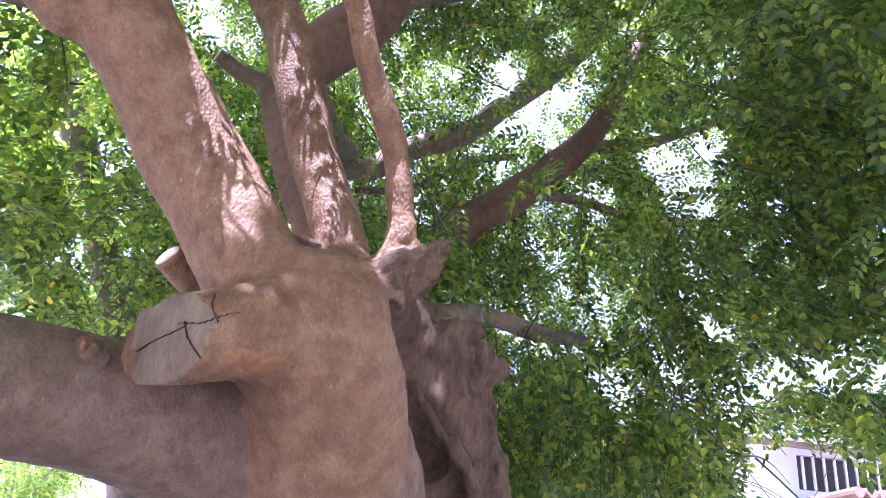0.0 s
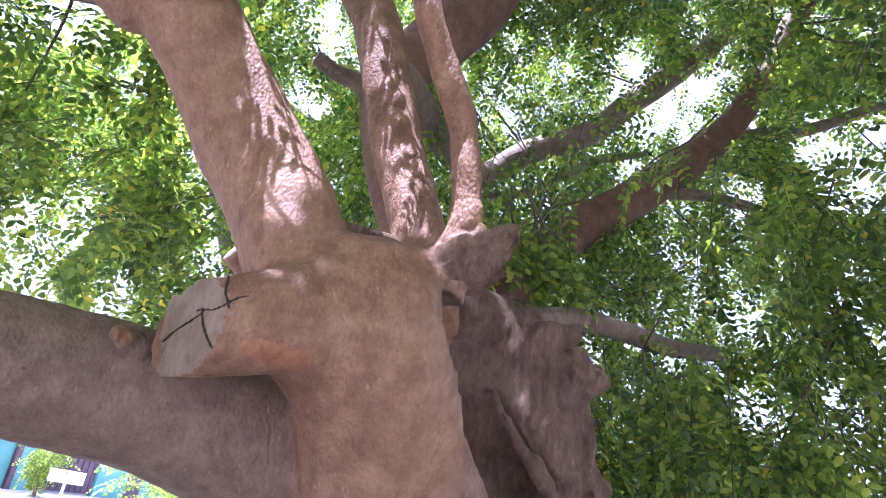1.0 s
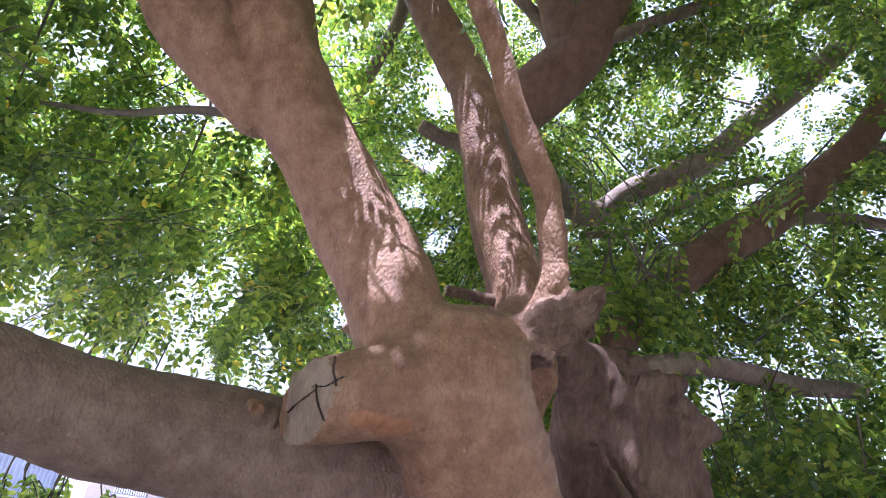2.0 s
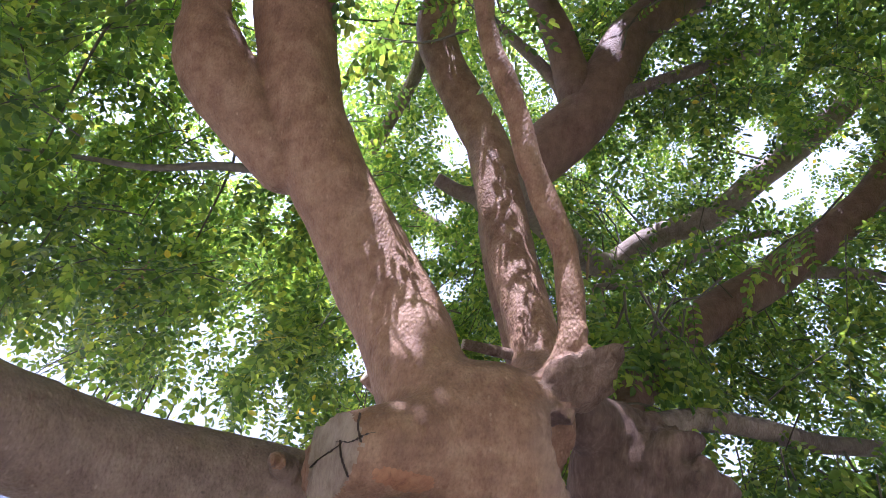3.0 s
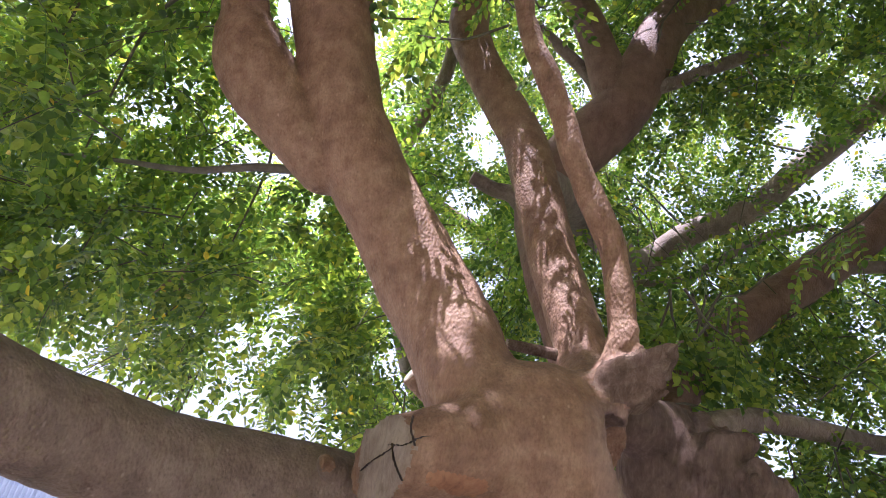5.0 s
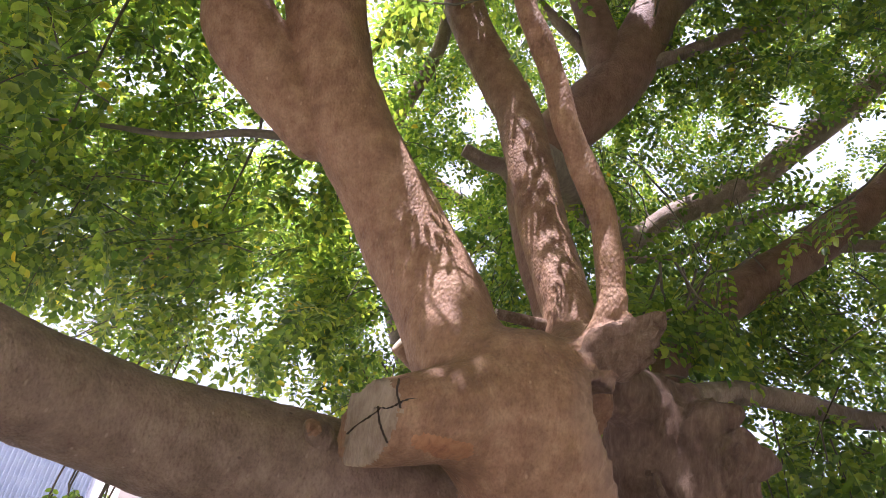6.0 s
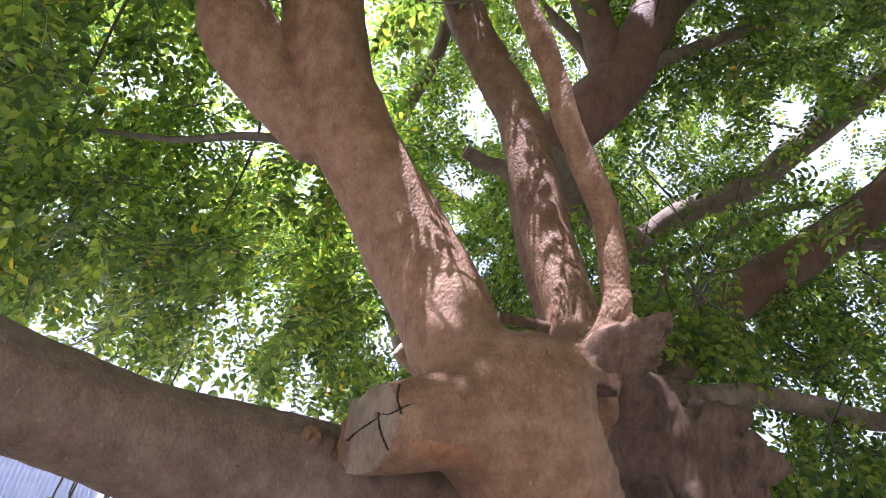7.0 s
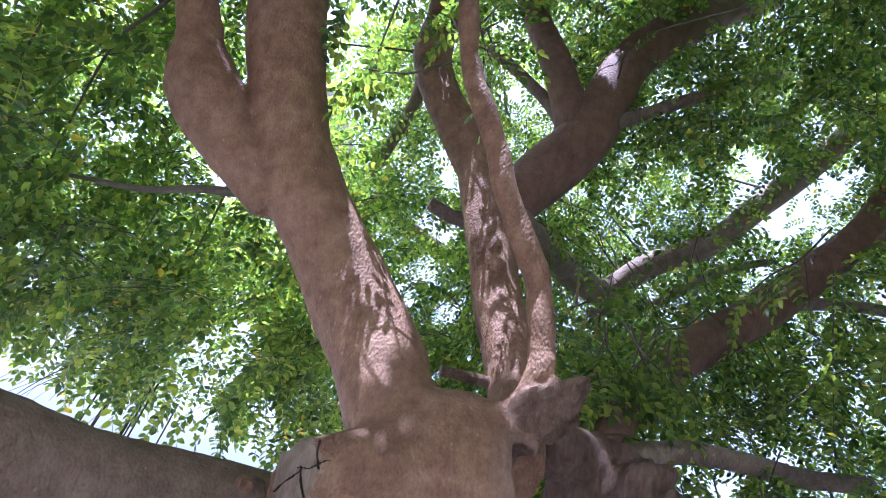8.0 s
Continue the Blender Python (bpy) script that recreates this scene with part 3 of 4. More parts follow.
LIMB_BACK_FORK = [(-0.894, 3.595, 4.62, 0.151), (-0.993, 3.529, 4.933, 0.124), (-1.115, 3.459, 5.271, 0.116), (-1.253, 3.387, 5.58, 0.103), (-1.498, 3.291, 6.174, 0.087)]
BACK_STUB = [(-1.229, 3.297, 3.603, 0.102), (-1.344, 3.188, 3.689, 0.061), (-1.438, 3.106, 3.691, 0.047), (-1.541, 3.007, 3.73, 0.041)]
LIMB_RIGHT = [(-0.329, 3.012, 2.332, 0.071), (-0.352, 3.559, 2.72, 0.102), (-0.265, 4.112, 3.181, 0.131), (0.068, 4.507, 3.625, 0.141), (0.425, 4.679, 4.014, 0.127), (0.764, 4.777, 4.411, 0.106), (0.963, 4.831, 4.83, 0.097), (1.104, 4.84, 5.169, 0.086), (1.33, 4.838, 5.615, 0.078), (1.651, 4.923, 6.191, 0.068)]
LIMB_FAR = [(-1.095, 5.001, 4.127, 0.111), (-0.746, 5.113, 4.412, 0.109), (-0.291, 5.266, 4.685, 0.106), (0.058, 5.344, 5.066, 0.108), (0.511, 5.418, 5.526, 0.105), (1.069, 5.454, 6.151, 0.096), (1.618, 5.577, 6.821, 0.083)]
LIMB_FAR[0:0] = [(-1.0, 2.80, 3.45, 0.10), (-1.12, 3.3, 3.75, 0.11), (-1.2, 4.2, 3.98, 0.115)]
BRANCHES = [
    [(0.644, 4.693, 4.253, 0.06), (0.921, 4.833, 4.389, 0.049), (1.328, 5.014, 4.552, 0.046), (1.929, 5.28, 4.95, 0.043), (2.551, 5.562, 5.324, 0.04)],
    [(0.208, 4.517, 3.742, 0.05), (0.662, 4.832, 3.877, 0.04), (1.238, 5.23, 3.937, 0.037), (1.97, 5.632, 4.113, 0.035), (2.812, 6.053, 4.323, 0.027)],
    [(-1.058, 4.627, 3.739, 0.03), (-0.659, 4.829, 3.885, 0.034), (-0.324, 4.927, 4.149, 0.038), (-0.102, 5.005, 4.291, 0.038), (0.191, 5.129, 4.405, 0.025)],
    [(-0.223, 2.858, 2.241, 0.066), (-0.058, 3.255, 2.421, 0.054), (0.155, 3.625, 2.492, 0.052), (0.375, 4.009, 2.54, 0.05), (0.676, 4.421, 2.632, 0.044)],
    [(-2.379, 5.878, 4.536, 0.077), (-2.813, 5.609, 4.73, 0.072), (-3.154, 5.273, 4.919, 0.066), (-3.551, 5.014, 5.143, 0.061), (-3.951, 4.677, 5.257, 0.054)],
    [(-2.524, 3.447, 4.405, 0.048), (-2.345, 3.404, 4.737, 0.052), (-2.203, 3.35, 5.042, 0.056), (-2.114, 3.237, 5.394, 0.061)],
    [(-1.317, 1.752, 2.85, 0.022), (-1.448, 1.755, 2.924, 0.020), (-1.724, 1.68, 2.951, 0.018), (-2.136, 1.647, 2.98, 0.016), (-2.675, 1.614, 3.098, 0.011), (-3.265, 1.548, 3.206, 0.006)],
    [(-0.733, 3.61, 4.687, 0.056), (-0.559, 3.769, 4.848, 0.05), (-0.307, 3.947, 5.084, 0.047), (-0.045, 4.134, 5.304, 0.04), (0.297, 4.444, 5.649, 0.033)],
    [(-1.055, 3.797, 4.623, 0.04), (-1.111, 3.633, 4.88, 0.044), (-1.335, 3.37, 5.098, 0.044), (-1.528, 3.166, 5.23, 0.04)],
]
REAR_STUB = [(-0.98, 2.5, 2.12, 0.06), (-1.05, 2.4, 2.19, 0.056), (-1.11, 2.30, 2.25, 0.054), (-1.13, 2.27, 2.27, 0.053)]
LEVEL_STUB = [(-0.616, 2.558, 2.446, 0.032), (-0.663, 2.526, 2.447, 0.026), (-0.818, 2.419, 2.449, 0.022)]
limb_rows = []
for rows, mat, label in (([(-1.531, 2.632, 4.9, 0.116), (-1.523, 2.601, 5.506, 0.112), (-1.6, 2.5, 6.3, 0.09), (-1.75, 2.4, 7.1, 0.06)], bark, ""), ([(-1.546, 0.52, 1.905, 0.137), (-1.544, 0.42, 1.93, 0.136), (-1.55, 0.1, 2.03, 0.13), (-1.65, -0.5, 2.25, 0.115), (-1.9, -1.4, 2.75, 0.085), (-2.3, -2.3, 3.4, 0.05)], bark_lying, "outer end of the level limb"), ([(-1.50, 1.48, 4.3, 0.172), (-1.56, 1.3, 5.0, 0.15), (-1.7, 1.0, 5.9, 0.11), (-1.9, 0.7, 6.8, 0.06)], bark, ""), (LIMB_BACK, bark_red_shaded, "heavy dark red-brown limb behind"), (LIMB_BACK_FORK, bark_red_shaded, ""),
                         (LIMB_RIGHT, bark_red_shaded, "long limb, crown shade put into its darker red bark"), (LIMB_FAR, bark_far, "far limb with pale peeling bark")):
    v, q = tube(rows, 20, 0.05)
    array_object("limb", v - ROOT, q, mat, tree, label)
    limb_rows.append(rows)
for rows in BRANCHES:
    v, q = tube(rows, 10, 0.08)
    array_object("branch", v - ROOT, q, bark_far if rows[0][3] > 0.028 else twig_bark, tree)
    limb_rows.append(rows)
for rows, mat in ((BACK_STUB, bark_far), (REAR_STUB, bark), (LEVEL_STUB, torn_wood)):
    v, q = tube(rows, 12, 0.03)
    stub = array_object("stub", v - ROOT, q, mat, tree, "short sawn stub")
    end, before = np.array(rows[-1]), np.array(rows[-2])
    out = (end - before)[:3] / np.linalg.norm((end - before)[:3])
    v, q = tube([(*(end[:3] - out * 0.004), end[3] * 0.93), (*(end[:3] + out * 0.003), end[3] * 0.93), (*(end[:3] + out * 0.006), end[3] * 0.88)], 16, 0.01, 0)
    array_object("cut_face", v - ROOT, q, cut_pale, stub, "pale sawn end")

# ---- a neighbouring tree's trunk ----
neighbour = tagged(new("tree"), "grey slender trunk of a neighbouring tree", "tree")
neighbour.location = (-3.1, 6.4, 0)
NEIGHBOUR = [(-2.9, 6.6, -0.1, 0.26), (-3.1, 6.4, 1.2, 0.19), (-3.401, 5.87, 2.903, 0.164), (-3.538, 5.688, 3.334, 0.164), (-3.671, 5.501, 3.763, 0.158), (-3.84, 5.255, 4.335, 0.153), (-4.04, 5.127, 4.864, 0.145), (-4.363, 4.949, 5.774, 0.138), (-4.867, 4.727, 7.013, 0.127)]
v, q = tube(NEIGHBOUR, 16, 0.1)
array_object("trunk", v - np.array((-3.1, 6.4, 0)), q, bark_grey, neighbour)

# ---- foliage ----
rng = np.random.RandomState(7)
# camera positions; the crown's leaves are laid out to fit the view from here
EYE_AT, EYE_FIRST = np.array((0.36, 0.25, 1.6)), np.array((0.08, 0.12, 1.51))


def leaf_shape(pairs, length, leaflet, droop, seed, plain=False):
    """One pinnate leaf along +x: oval leaflets in pairs on a thin midrib, two quads a leaflet."""
    r = np.random.RandomState(seed)
    verts, quads = [], []

    def blade(at, way, size):
        way = way / np.linalg.norm(way)
        side = np.cross((0, 0, 1), way)
        side /= np.linalg.norm(side)
        up = np.cross(way, side)
        tilt = r.uniform(-0.5, 0.5)
        side = side * math.cos(tilt) + up * math.sin(tilt)
        up = np.cross(way, side)
        w = size * 0.27
        n = len(verts)
        if plain:
            verts.extend([at, at + way * 0.45 * size + side * w * 1.12 + up * 0.06 * size, at + way * size, at + way * 0.55 * size - side * w * 1.12 + up * 0.06 * size])
            quads.append([n, n + 1, n + 2, n + 3])
            return
        for along, across, lift in ((0, 0, 0), (0.32, 1, 0.10), (0.74, 0.86, 0.06), (1, 0, -0.12), (0.74, -0.86, 0.06), (0.32, -1, 0.10)):
            verts.append(at + way * along * size + side * across * w + up * lift * size)
        quads.extend([[n, n + 1, n + 2, n + 3], [n, n + 3, n + 4, n + 5]])

    def at(u):
        return np.array((length * u, 0, -droop * length * u * u))

    for k in range(pairs):
        u = 0.16 + 0.8 * k / (pairs - 1)
        for s in (-1, 1):
            blade(at(u + r.uniform(-0.015, 0.015)), np.array((0.45 + 0.3 * u, s * 1.0, r.uniform(-0.45, 0.1))), leaflet * (1 - 0.35 * abs(u - 0.55)) * r.uniform(0.85, 1.1))
    blade(at(1.0), np.array((1, r.uniform(-0.2, 0.2), -0.3)), leaflet)
    n = len(verts)
    for k in range(0 if plain else 5):
        p = at(k / 4)
        verts.extend([p + (0, 0.0016, 0), p + (0, -0.0016, 0.001)])
    for k in range(0 if plain else 4):
        quads.append([n + 2 * k, n + 2 * k + 1, n + 2 * k + 3, n + 2 * k + 2])
    return np.array(verts), np.array(quads)


LEAVES = [leaf_shape(6, 0.23, 0.056, 0.35, 1), leaf_shape(7, 0.26, 0.052, 0.5, 2), leaf_shape(5, 0.20, 0.060, 0.25, 3), leaf_shape(6, 0.25, 0.058, 0.65, 4)]
FAR_LEAVES = [leaf_shape(6, 0.24, 0.060, 0.35, 1, True), leaf_shape(6, 0.26, 0.058, 0.5, 2, True), leaf_shape(5, 0.21, 0.064, 0.3, 3, True)]
COARSE = [leaf_shape(4, 0.32, 0.125, 0.4, 5, True), leaf_shape(4, 0.30, 0.13, 0.5, 6, True)]


def turns(way, roll):
    """Rotation matrices whose x runs along way, rolled about it."""
    way = way / np.linalg.norm(way, axis=1)[:, None]
    side = np.cross(np.array((0, 0, 1.0)), way)
    side /= np.linalg.norm(side, axis=1)[:, None] + 1e-9
    up = np.cross(way, side)
    c, s = np.cos(roll)[:, None], np.sin(roll)[:, None]
    return np.stack([way, side * c + up * s, up * c - side * s], -1)


def lit_free(p):
    """Which leaves (n, vertices, 3) keep clear of the sunbeams."""
    ok = np.ones(len(p), bool)
    close = np.nonzero(in_sunbeam(p.mean(1), 0.35))[0]
    part_of = p[close][:, ::2]
    ok[close] = ~in_sunbeam(part_of.reshape(-1, 3), 0.0).reshape(part_of.shape[:2]).any(1)
    return ok


def leaf_mesh(shapes, at, way, roll, size):
    vs, qs, n = [], [], 0
    kind = rng.randint(0, len(shapes), len(at))
    m = turns(way, roll)
    for k, (v, q) in enumerate(shapes):
        pick = kind == k
        p = np.einsum("nij,vj->nvi", m[pick], v) * size[pick][:, None, None] + at[pick][:, None]
        p = p[lit_free(p)]
        vs.append(p.reshape(-1, 3))
        qs.append((q[None] + (np.arange(len(p)) * len(v))[:, None, None]).reshape(-1, 4) + n)
        n += len(v) * len(p)
    return np.vstack(vs), np.vstack(qs)


# openings cut in the crown along sight lines from EYE_AT, to fit the camera's view: bearing from +y to +x, height, half
# width, in degrees
VIEW_GAPS_WEST = [(-50.2, 14.2, 2.6), (-48.5, 16.6, 1.7), (-51.0, 11.0, 1.8), (-49.9, 9.0, 2.2), (-44.2, 8.9, 2.1), (-41.8, 9.0, 1.3), (-52.4, 8.3, 1.2), (-57.8, 8.7, 1.2), (-65.4, 28.9, 1.3), (-66.7, 17.4, 1.0), (-48.6, 26.5, 0.9), (-44.8, 11.1, 1.4), (-40.5, 23.7, 1.1), (-38.0, 15.7, 1.3)]
VIEW_GAPS_MIDDLE = [(-34.4, 36.2, 1.3), (-33.0, 34.3, 1.0), (-35.0, 30.3, 1.1), (-33.2, 30.1, 1.0), (-28.5, 38.0, 0.6), (-31.4, 23.0, 0.9), (-34.6, 26.4, 0.8), (-30.4, 34.9, 0.9), (-12.6, 43.3, 0.9)]
VIEW_GAPS_EAST = [(-3.6, 37.4, 1.6), (1.0, 34.8, 1.7), (-1.7, 33.2, 1.6), (1.7, 33.3, 1.2), (-4.9, 33.9, 0.9), (2.4, 31.1, 1.0), (6.7, 33.2, 1.0), (0.7, 22.7, 0.8), (-6.3, 13.4, 1.0), (-2.0, 15.4, 0.9), (-5.9, 11.3, 0.8), (3.8, 35.4, 1.4), (12.3, 30.8, 1.8), (6.8, 16.5, 0.9), (0.7, 14.2, 0.9), (16.2, 15.6, 1.3), (13.5, 28.6, 1.4)]
VIEW_GAPS_LOW = [(6.6, 10.3, 1.5), (9.0, 9.7, 1.2), (20.0, 11.6, 1.3), (15.1, 26.8, 1.7), (6.5, 18.3, 1.0), (6.3, 27.0, 1.3), (16.2, 31.3, 1.3), (28.8, 22.0, 0.9), (21.4, 12.5, 1.5), (24.6, 12.6, 2.2), (27.0, 12.0, 1.7), (22.4, 6.4, 1.8)]
# tunnels cleared of leaves towards the sun to light chosen spots: a place on the bark and how wide
LIT_GREAT = [(-1.10, 1.73, 3.01, 0.035), (-1.03, 1.77, 2.87, 0.045), (-0.98, 1.79, 2.75, 0.05), (-0.93, 1.82, 2.64, 0.055), (-0.89, 1.84, 2.53, 0.055), (-0.85, 1.86, 2.44, 0.055), (-0.79, 1.87, 2.38, 0.035), (-0.80, 1.90, 2.62, 0.05), (-0.77, 1.92, 2.50, 0.035), (-0.87, 1.86, 2.80, 0.04), (-1.49, 1.46, 3.12, 0.03), (-1.51, 1.45, 3.24, 0.035), (-1.55, 1.42, 3.42, 0.045), (-1.62, 1.33, 3.5, 0.04)]
LIT_MIDDLE = [(-0.85, 2.62, 2.98, 0.03), (-0.93, 2.64, 3.12, 0.018), (-0.73, 2.58, 2.81, 0.022), (-0.63, 2.54, 2.66, 0.022), (-0.72, 2.57, 2.63, 0.018), (-0.54, 2.58, 2.64, 0.018), (-1.01, 2.65, 3.40, 0.024), (-0.90, 2.63, 3.25, 0.022), (-1.27, 2.65, 3.90, 0.024), (-0.75, 2.66, 3.08, 0.02), (-1.12, 2.67, 3.62, 0.02), (-0.24, 2.07, 2.3, 0.04), (-0.48, 1.91, 3.19, 0.024), (-0.44, 1.96, 3.0, 0.022), (-0.42, 1.99, 2.93, 0.022), (-0.35, 2.05, 2.78, 0.018), (-0.28, 2.10, 2.58, 0.02), (-0.25, 2.10, 2.46, 0.02)]
LIT_LOW = [(-0.71, 2.50, 2.47, 0.035), (-0.53, 1.76, 2.01, 0.028), (-1.40, 1.05, 1.86, 0.022), (-1.39, 1.17, 1.88, 0.022), (-0.70, 1.64, 1.90, 0.025), (-0.69, 1.68, 1.96, 0.02), (-0.25, 2.62, 1.99, 0.03), (-0.29, 2.64, 2.16, 0.02), (-0.19, 2.76, 2.31, 0.03), (-0.12, 2.63, 1.90, 0.02), (-1.15, 2.32, 2.27, 0.050)]
LIT_FAR = [(-0.86, 5.05, 4.39, 0.14), (0.03, 5.41, 5.10, 0.12), (0.63, 5.57, 5.86, 0.14), (1.08, 4.76, 5.10, 0.12), (-0.67, 3.61, 4.89, 0.045)]
SUNWARD = np.array(SUN_WAY)


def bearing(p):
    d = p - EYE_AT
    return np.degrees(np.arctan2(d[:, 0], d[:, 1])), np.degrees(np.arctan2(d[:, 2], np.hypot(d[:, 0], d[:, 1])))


def in_view_gap(p, margin=0.0):
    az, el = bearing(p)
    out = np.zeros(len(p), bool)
    for a, e, r in VIEW_GAPS_WEST + VIEW_GAPS_MIDDLE + VIEW_GAPS_EAST + VIEW_GAPS_LOW:
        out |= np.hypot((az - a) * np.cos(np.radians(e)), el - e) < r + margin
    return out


def in_sunbeam(p, margin=0.0):
    out = np.zeros(len(p), bool)
    for x, y, z, r in LIT_GREAT + LIT_MIDDLE + LIT_LOW + LIT_FAR:
        r += 0.012
        d = p - np.array((x, y, z))
        s = d @ SUNWARD
        out |= (s > 0) & (np.linalg.norm(d - s[:, None] * SUNWARD, axis=1) < r + margin)
    return out


def before_limb(p):
    """Leaves that would hang between the eye and the limbs that show through the crown."""
    out = np.zeros(len(p), bool)
    for rows, eye, wide in ((LIMB_FAR[3:], EYE_AT, 1.0), (LIMB_RIGHT[3:], EYE_AT, 0.8), (LIMB_BACK[3:], EYE_AT, 1.0), (LIMB_BACK_FORK, EYE_AT, 1.0), (NEIGHBOUR[1:7], EYE_FIRST, 1.15)):
        way = p - eye
        away = np.linalg.norm(way, axis=1)
        way = way / away[:, None]
        s = spline(rows, 0.12)
        for n in range(len(s)):
            to = s[n, :3] - eye
            d = np.linalg.norm(to)
            out |= (np.linalg.norm(way - to / d, axis=1) < wide * s[n, 3] / d) & (away < d)
    return out


def crown_floor(p):
    """The height under which no leaf hangs, set bearing by bearing to fit the camera's view."""
    az, _ = bearing(p)
    far = np.hypot(p[:, 0] - EYE_AT[0], p[:, 1] - EYE_AT[1])
    el = np.interp(az, [-180, -75, -60, -40, -34, -25, -12, 0, 14, 17.2, 17.6, 19.2, 19.7, 30, 45, 180], [14, 11, 10, 8.5, 8, 6, 2, 0, 1, 3, 13, 13, 8.2, 7.2, 9, 14])
    return EYE_AT[2] + far * np.tan(np.radians(el))


def in_crown(p):
    e = ((p[:, 0] + 0.4) / 8.0) ** 2 + ((p[:, 1] - 2.8) / 8.0) ** 2 + ((p[:, 2] - 3.4) / 5.6) ** 2 < 1
    clear = np.hypot(p[:, 0] + 0.5, p[:, 1] - 2.1) > np.interp(p[:, 2], [0, 2.4, 3.2, 4.5, 6], [1.1, 1.1, 1.3, 1.5, 0.6])
    off_eye = np.linalg.norm(p - EYE_AT, axis=1) > 2.9
    return e & clear & off_eye & (p[:, 2] > crown_floor(p))


def twig_rows(base, way, length):
    way = way / np.linalg.norm(way)
    return [(*(base + way * length * u + np.array((0, 0, -0.30 * length * u * u))), 0.0032 * (1 - u) + 0.0014) for u in (0, 0.33, 0.66, 1)]


def grow(count, fine, spread, sunward=False):
    """Twigs strewn through the crown, and the leaves on them."""
    base = []
    while len(base) < count:
        p = rng.uniform((-8.5, -5.4, 1.5), (7.7, 10.9, 9.0), (4000, 3))
        p = p[in_crown(p)]
        az, el = bearing(p)
        seen = (az > -76) & (az < 44) & (el < 66) & (p[:, 1] > -0.5)
        if not sunward:
            p = p[seen == fine]
        away = p - np.array((-0.7, 2.0, 2.4))
        beam = np.linalg.norm(away - (away @ SUNWARD)[:, None] * SUNWARD, axis=1) < 1.75
        # leaves added above the view, up the sun line, to shade the trunk
        if sunward:
            along = away @ SUNWARD
            _, up_to = bearing(p)
            p = p[(np.linalg.norm(away - along[:, None] * SUNWARD, axis=1) < 1.35) & (along > 1.4) & (along < 4.6) & (up_to > 49)]
        elif fine:
            turn_to, up_to = bearing(p)
            # share of twigs kept per bearing, chosen to fit the camera's view
            share = np.interp(turn_to, [-76, -45, -30, -15, 44], [0.72, 0.72, 0.72, 0.78, 0.84])
            share = np.where((turn_to < -47) & (up_to > 27), 0.8 * share, np.where((turn_to > -8) & (up_to < 22) | (turn_to > -47) & (turn_to < -28) & (up_to > 27), 1.0, share))
            p = p[rng.rand(len(p)) < np.where((up_to > 39) & (turn_to > -45) & (turn_to < -8), 1.0, share)]
            turn_to, up_to = bearing(p)
            over = (up_to > 33) & (turn_to > -45)
            p = p[(np.linalg.norm(p - EYE_AT, axis=1) < np.where(over, 7.5, 7.0)) & (p[:, 2] < np.where(over, 8.6, np.interp(turn_to, [-50, -35], [5.4, 6.4])))]
        else:
            # crowded round the sun line, where these unseen leaves block the sun
            p = p[beam & (away @ SUNWARD > 1.5) | (rng.rand(len(p)) < 0.035)]
        if not sunward:
            thick = value_noise(p * 0.6, 11) * 0.5 + value_noise(p * 1.7, 12) * 0.5
            p = p[thick > rng.uniform(-0.35, 0.3, len(p))]
        base.extend(p.tolist())
    base = np.array(base[:count])
    out = base - np.array((-0.5, 2.4, 3.0))
    out[:, 2] *= 0.4
    way = out / np.linalg.norm(out, axis=1)[:, None] + rng.normal(0, 0.55, (count, 3))
    way[:, 2] -= 0.15
    length = rng.uniform(0.4, 0.85, count)
    at, leaf_way = [], []
    for b, w, n in zip(base, way, length):
        w = w / np.linalg.norm(w)
        side = np.cross(w, (0, 0, 1))
        for u in np.arange(0.08, 1.02, spread / n):
            s = 1 if rng.rand() < 0.5 else -1
            at.append(b + w * n * u + np.array((0, 0, -0.30 * n * u * u)))
            leaf_way.append(w * rng.uniform(0.3, 0.9) + side * s * rng.uniform(0.4, 1.1) + np.array((0, 0, rng.uniform(-0.7, 0.15))))
    return base, way, length, np.array(at), np.array(leaf_way)


one, two = grow(4750, True, 0.06), grow(420, True, 0.065, True)
base, way, length, at, leaf_way = [np.concatenate(pair) for pair in zip(one, two)]
tip = at + leaf_way / np.linalg.norm(leaf_way, axis=1)[:, None] * 0.12
unit = leaf_way / np.linalg.norm(leaf_way, axis=1)[:, None]
stray = rng.rand(len(at)) < 0.10
keep = (stray | ~in_view_gap(tip, 0.3) & ~in_view_gap(at) & ~before_limb(tip)) & ~in_sunbeam(at + unit * 0.05, 0.03) & ~in_sunbeam(at + unit * 0.13, 0.04) & ~in_sunbeam(at + unit * 0.2, 0.04) & ~in_sunbeam(at + unit * 0.27, 0.03) & (tip[:, 2] > crown_floor(tip) - 0.1)
at, leaf_way = at[keep], leaf_way[keep]
roll, size = rng.uniform(-0.9, 0.9, len(at)), rng.uniform(0.8, 1.2, len(at))
near = np.linalg.norm(at - EYE_AT, axis=1)
size *= np.interp(bearing(at)[0], [-46, -34], [1.05, 0.92])
near_ones = np.zeros(len(at), bool)
near_ones[np.argsort(near)[:280]] = True
middle = ~near_ones & (near < 4.6)
v, q = leaf_mesh(LEAVES, at[middle], leaf_way[middle], roll[middle], size[middle])
crown = array_object("crown", v - ROOT, q, leaf_green, tree, "dense green crown of pinnate leaves", kind="stuff")
far = near >= 4.6
v, q = leaf_mesh(FAR_LEAVES, at[far], leaf_way[far], roll[far], size[far])
array_object("crown", v - ROOT, q, leaf_green, tree, "far side of the green crown", kind="stuff")
leaf_data = []
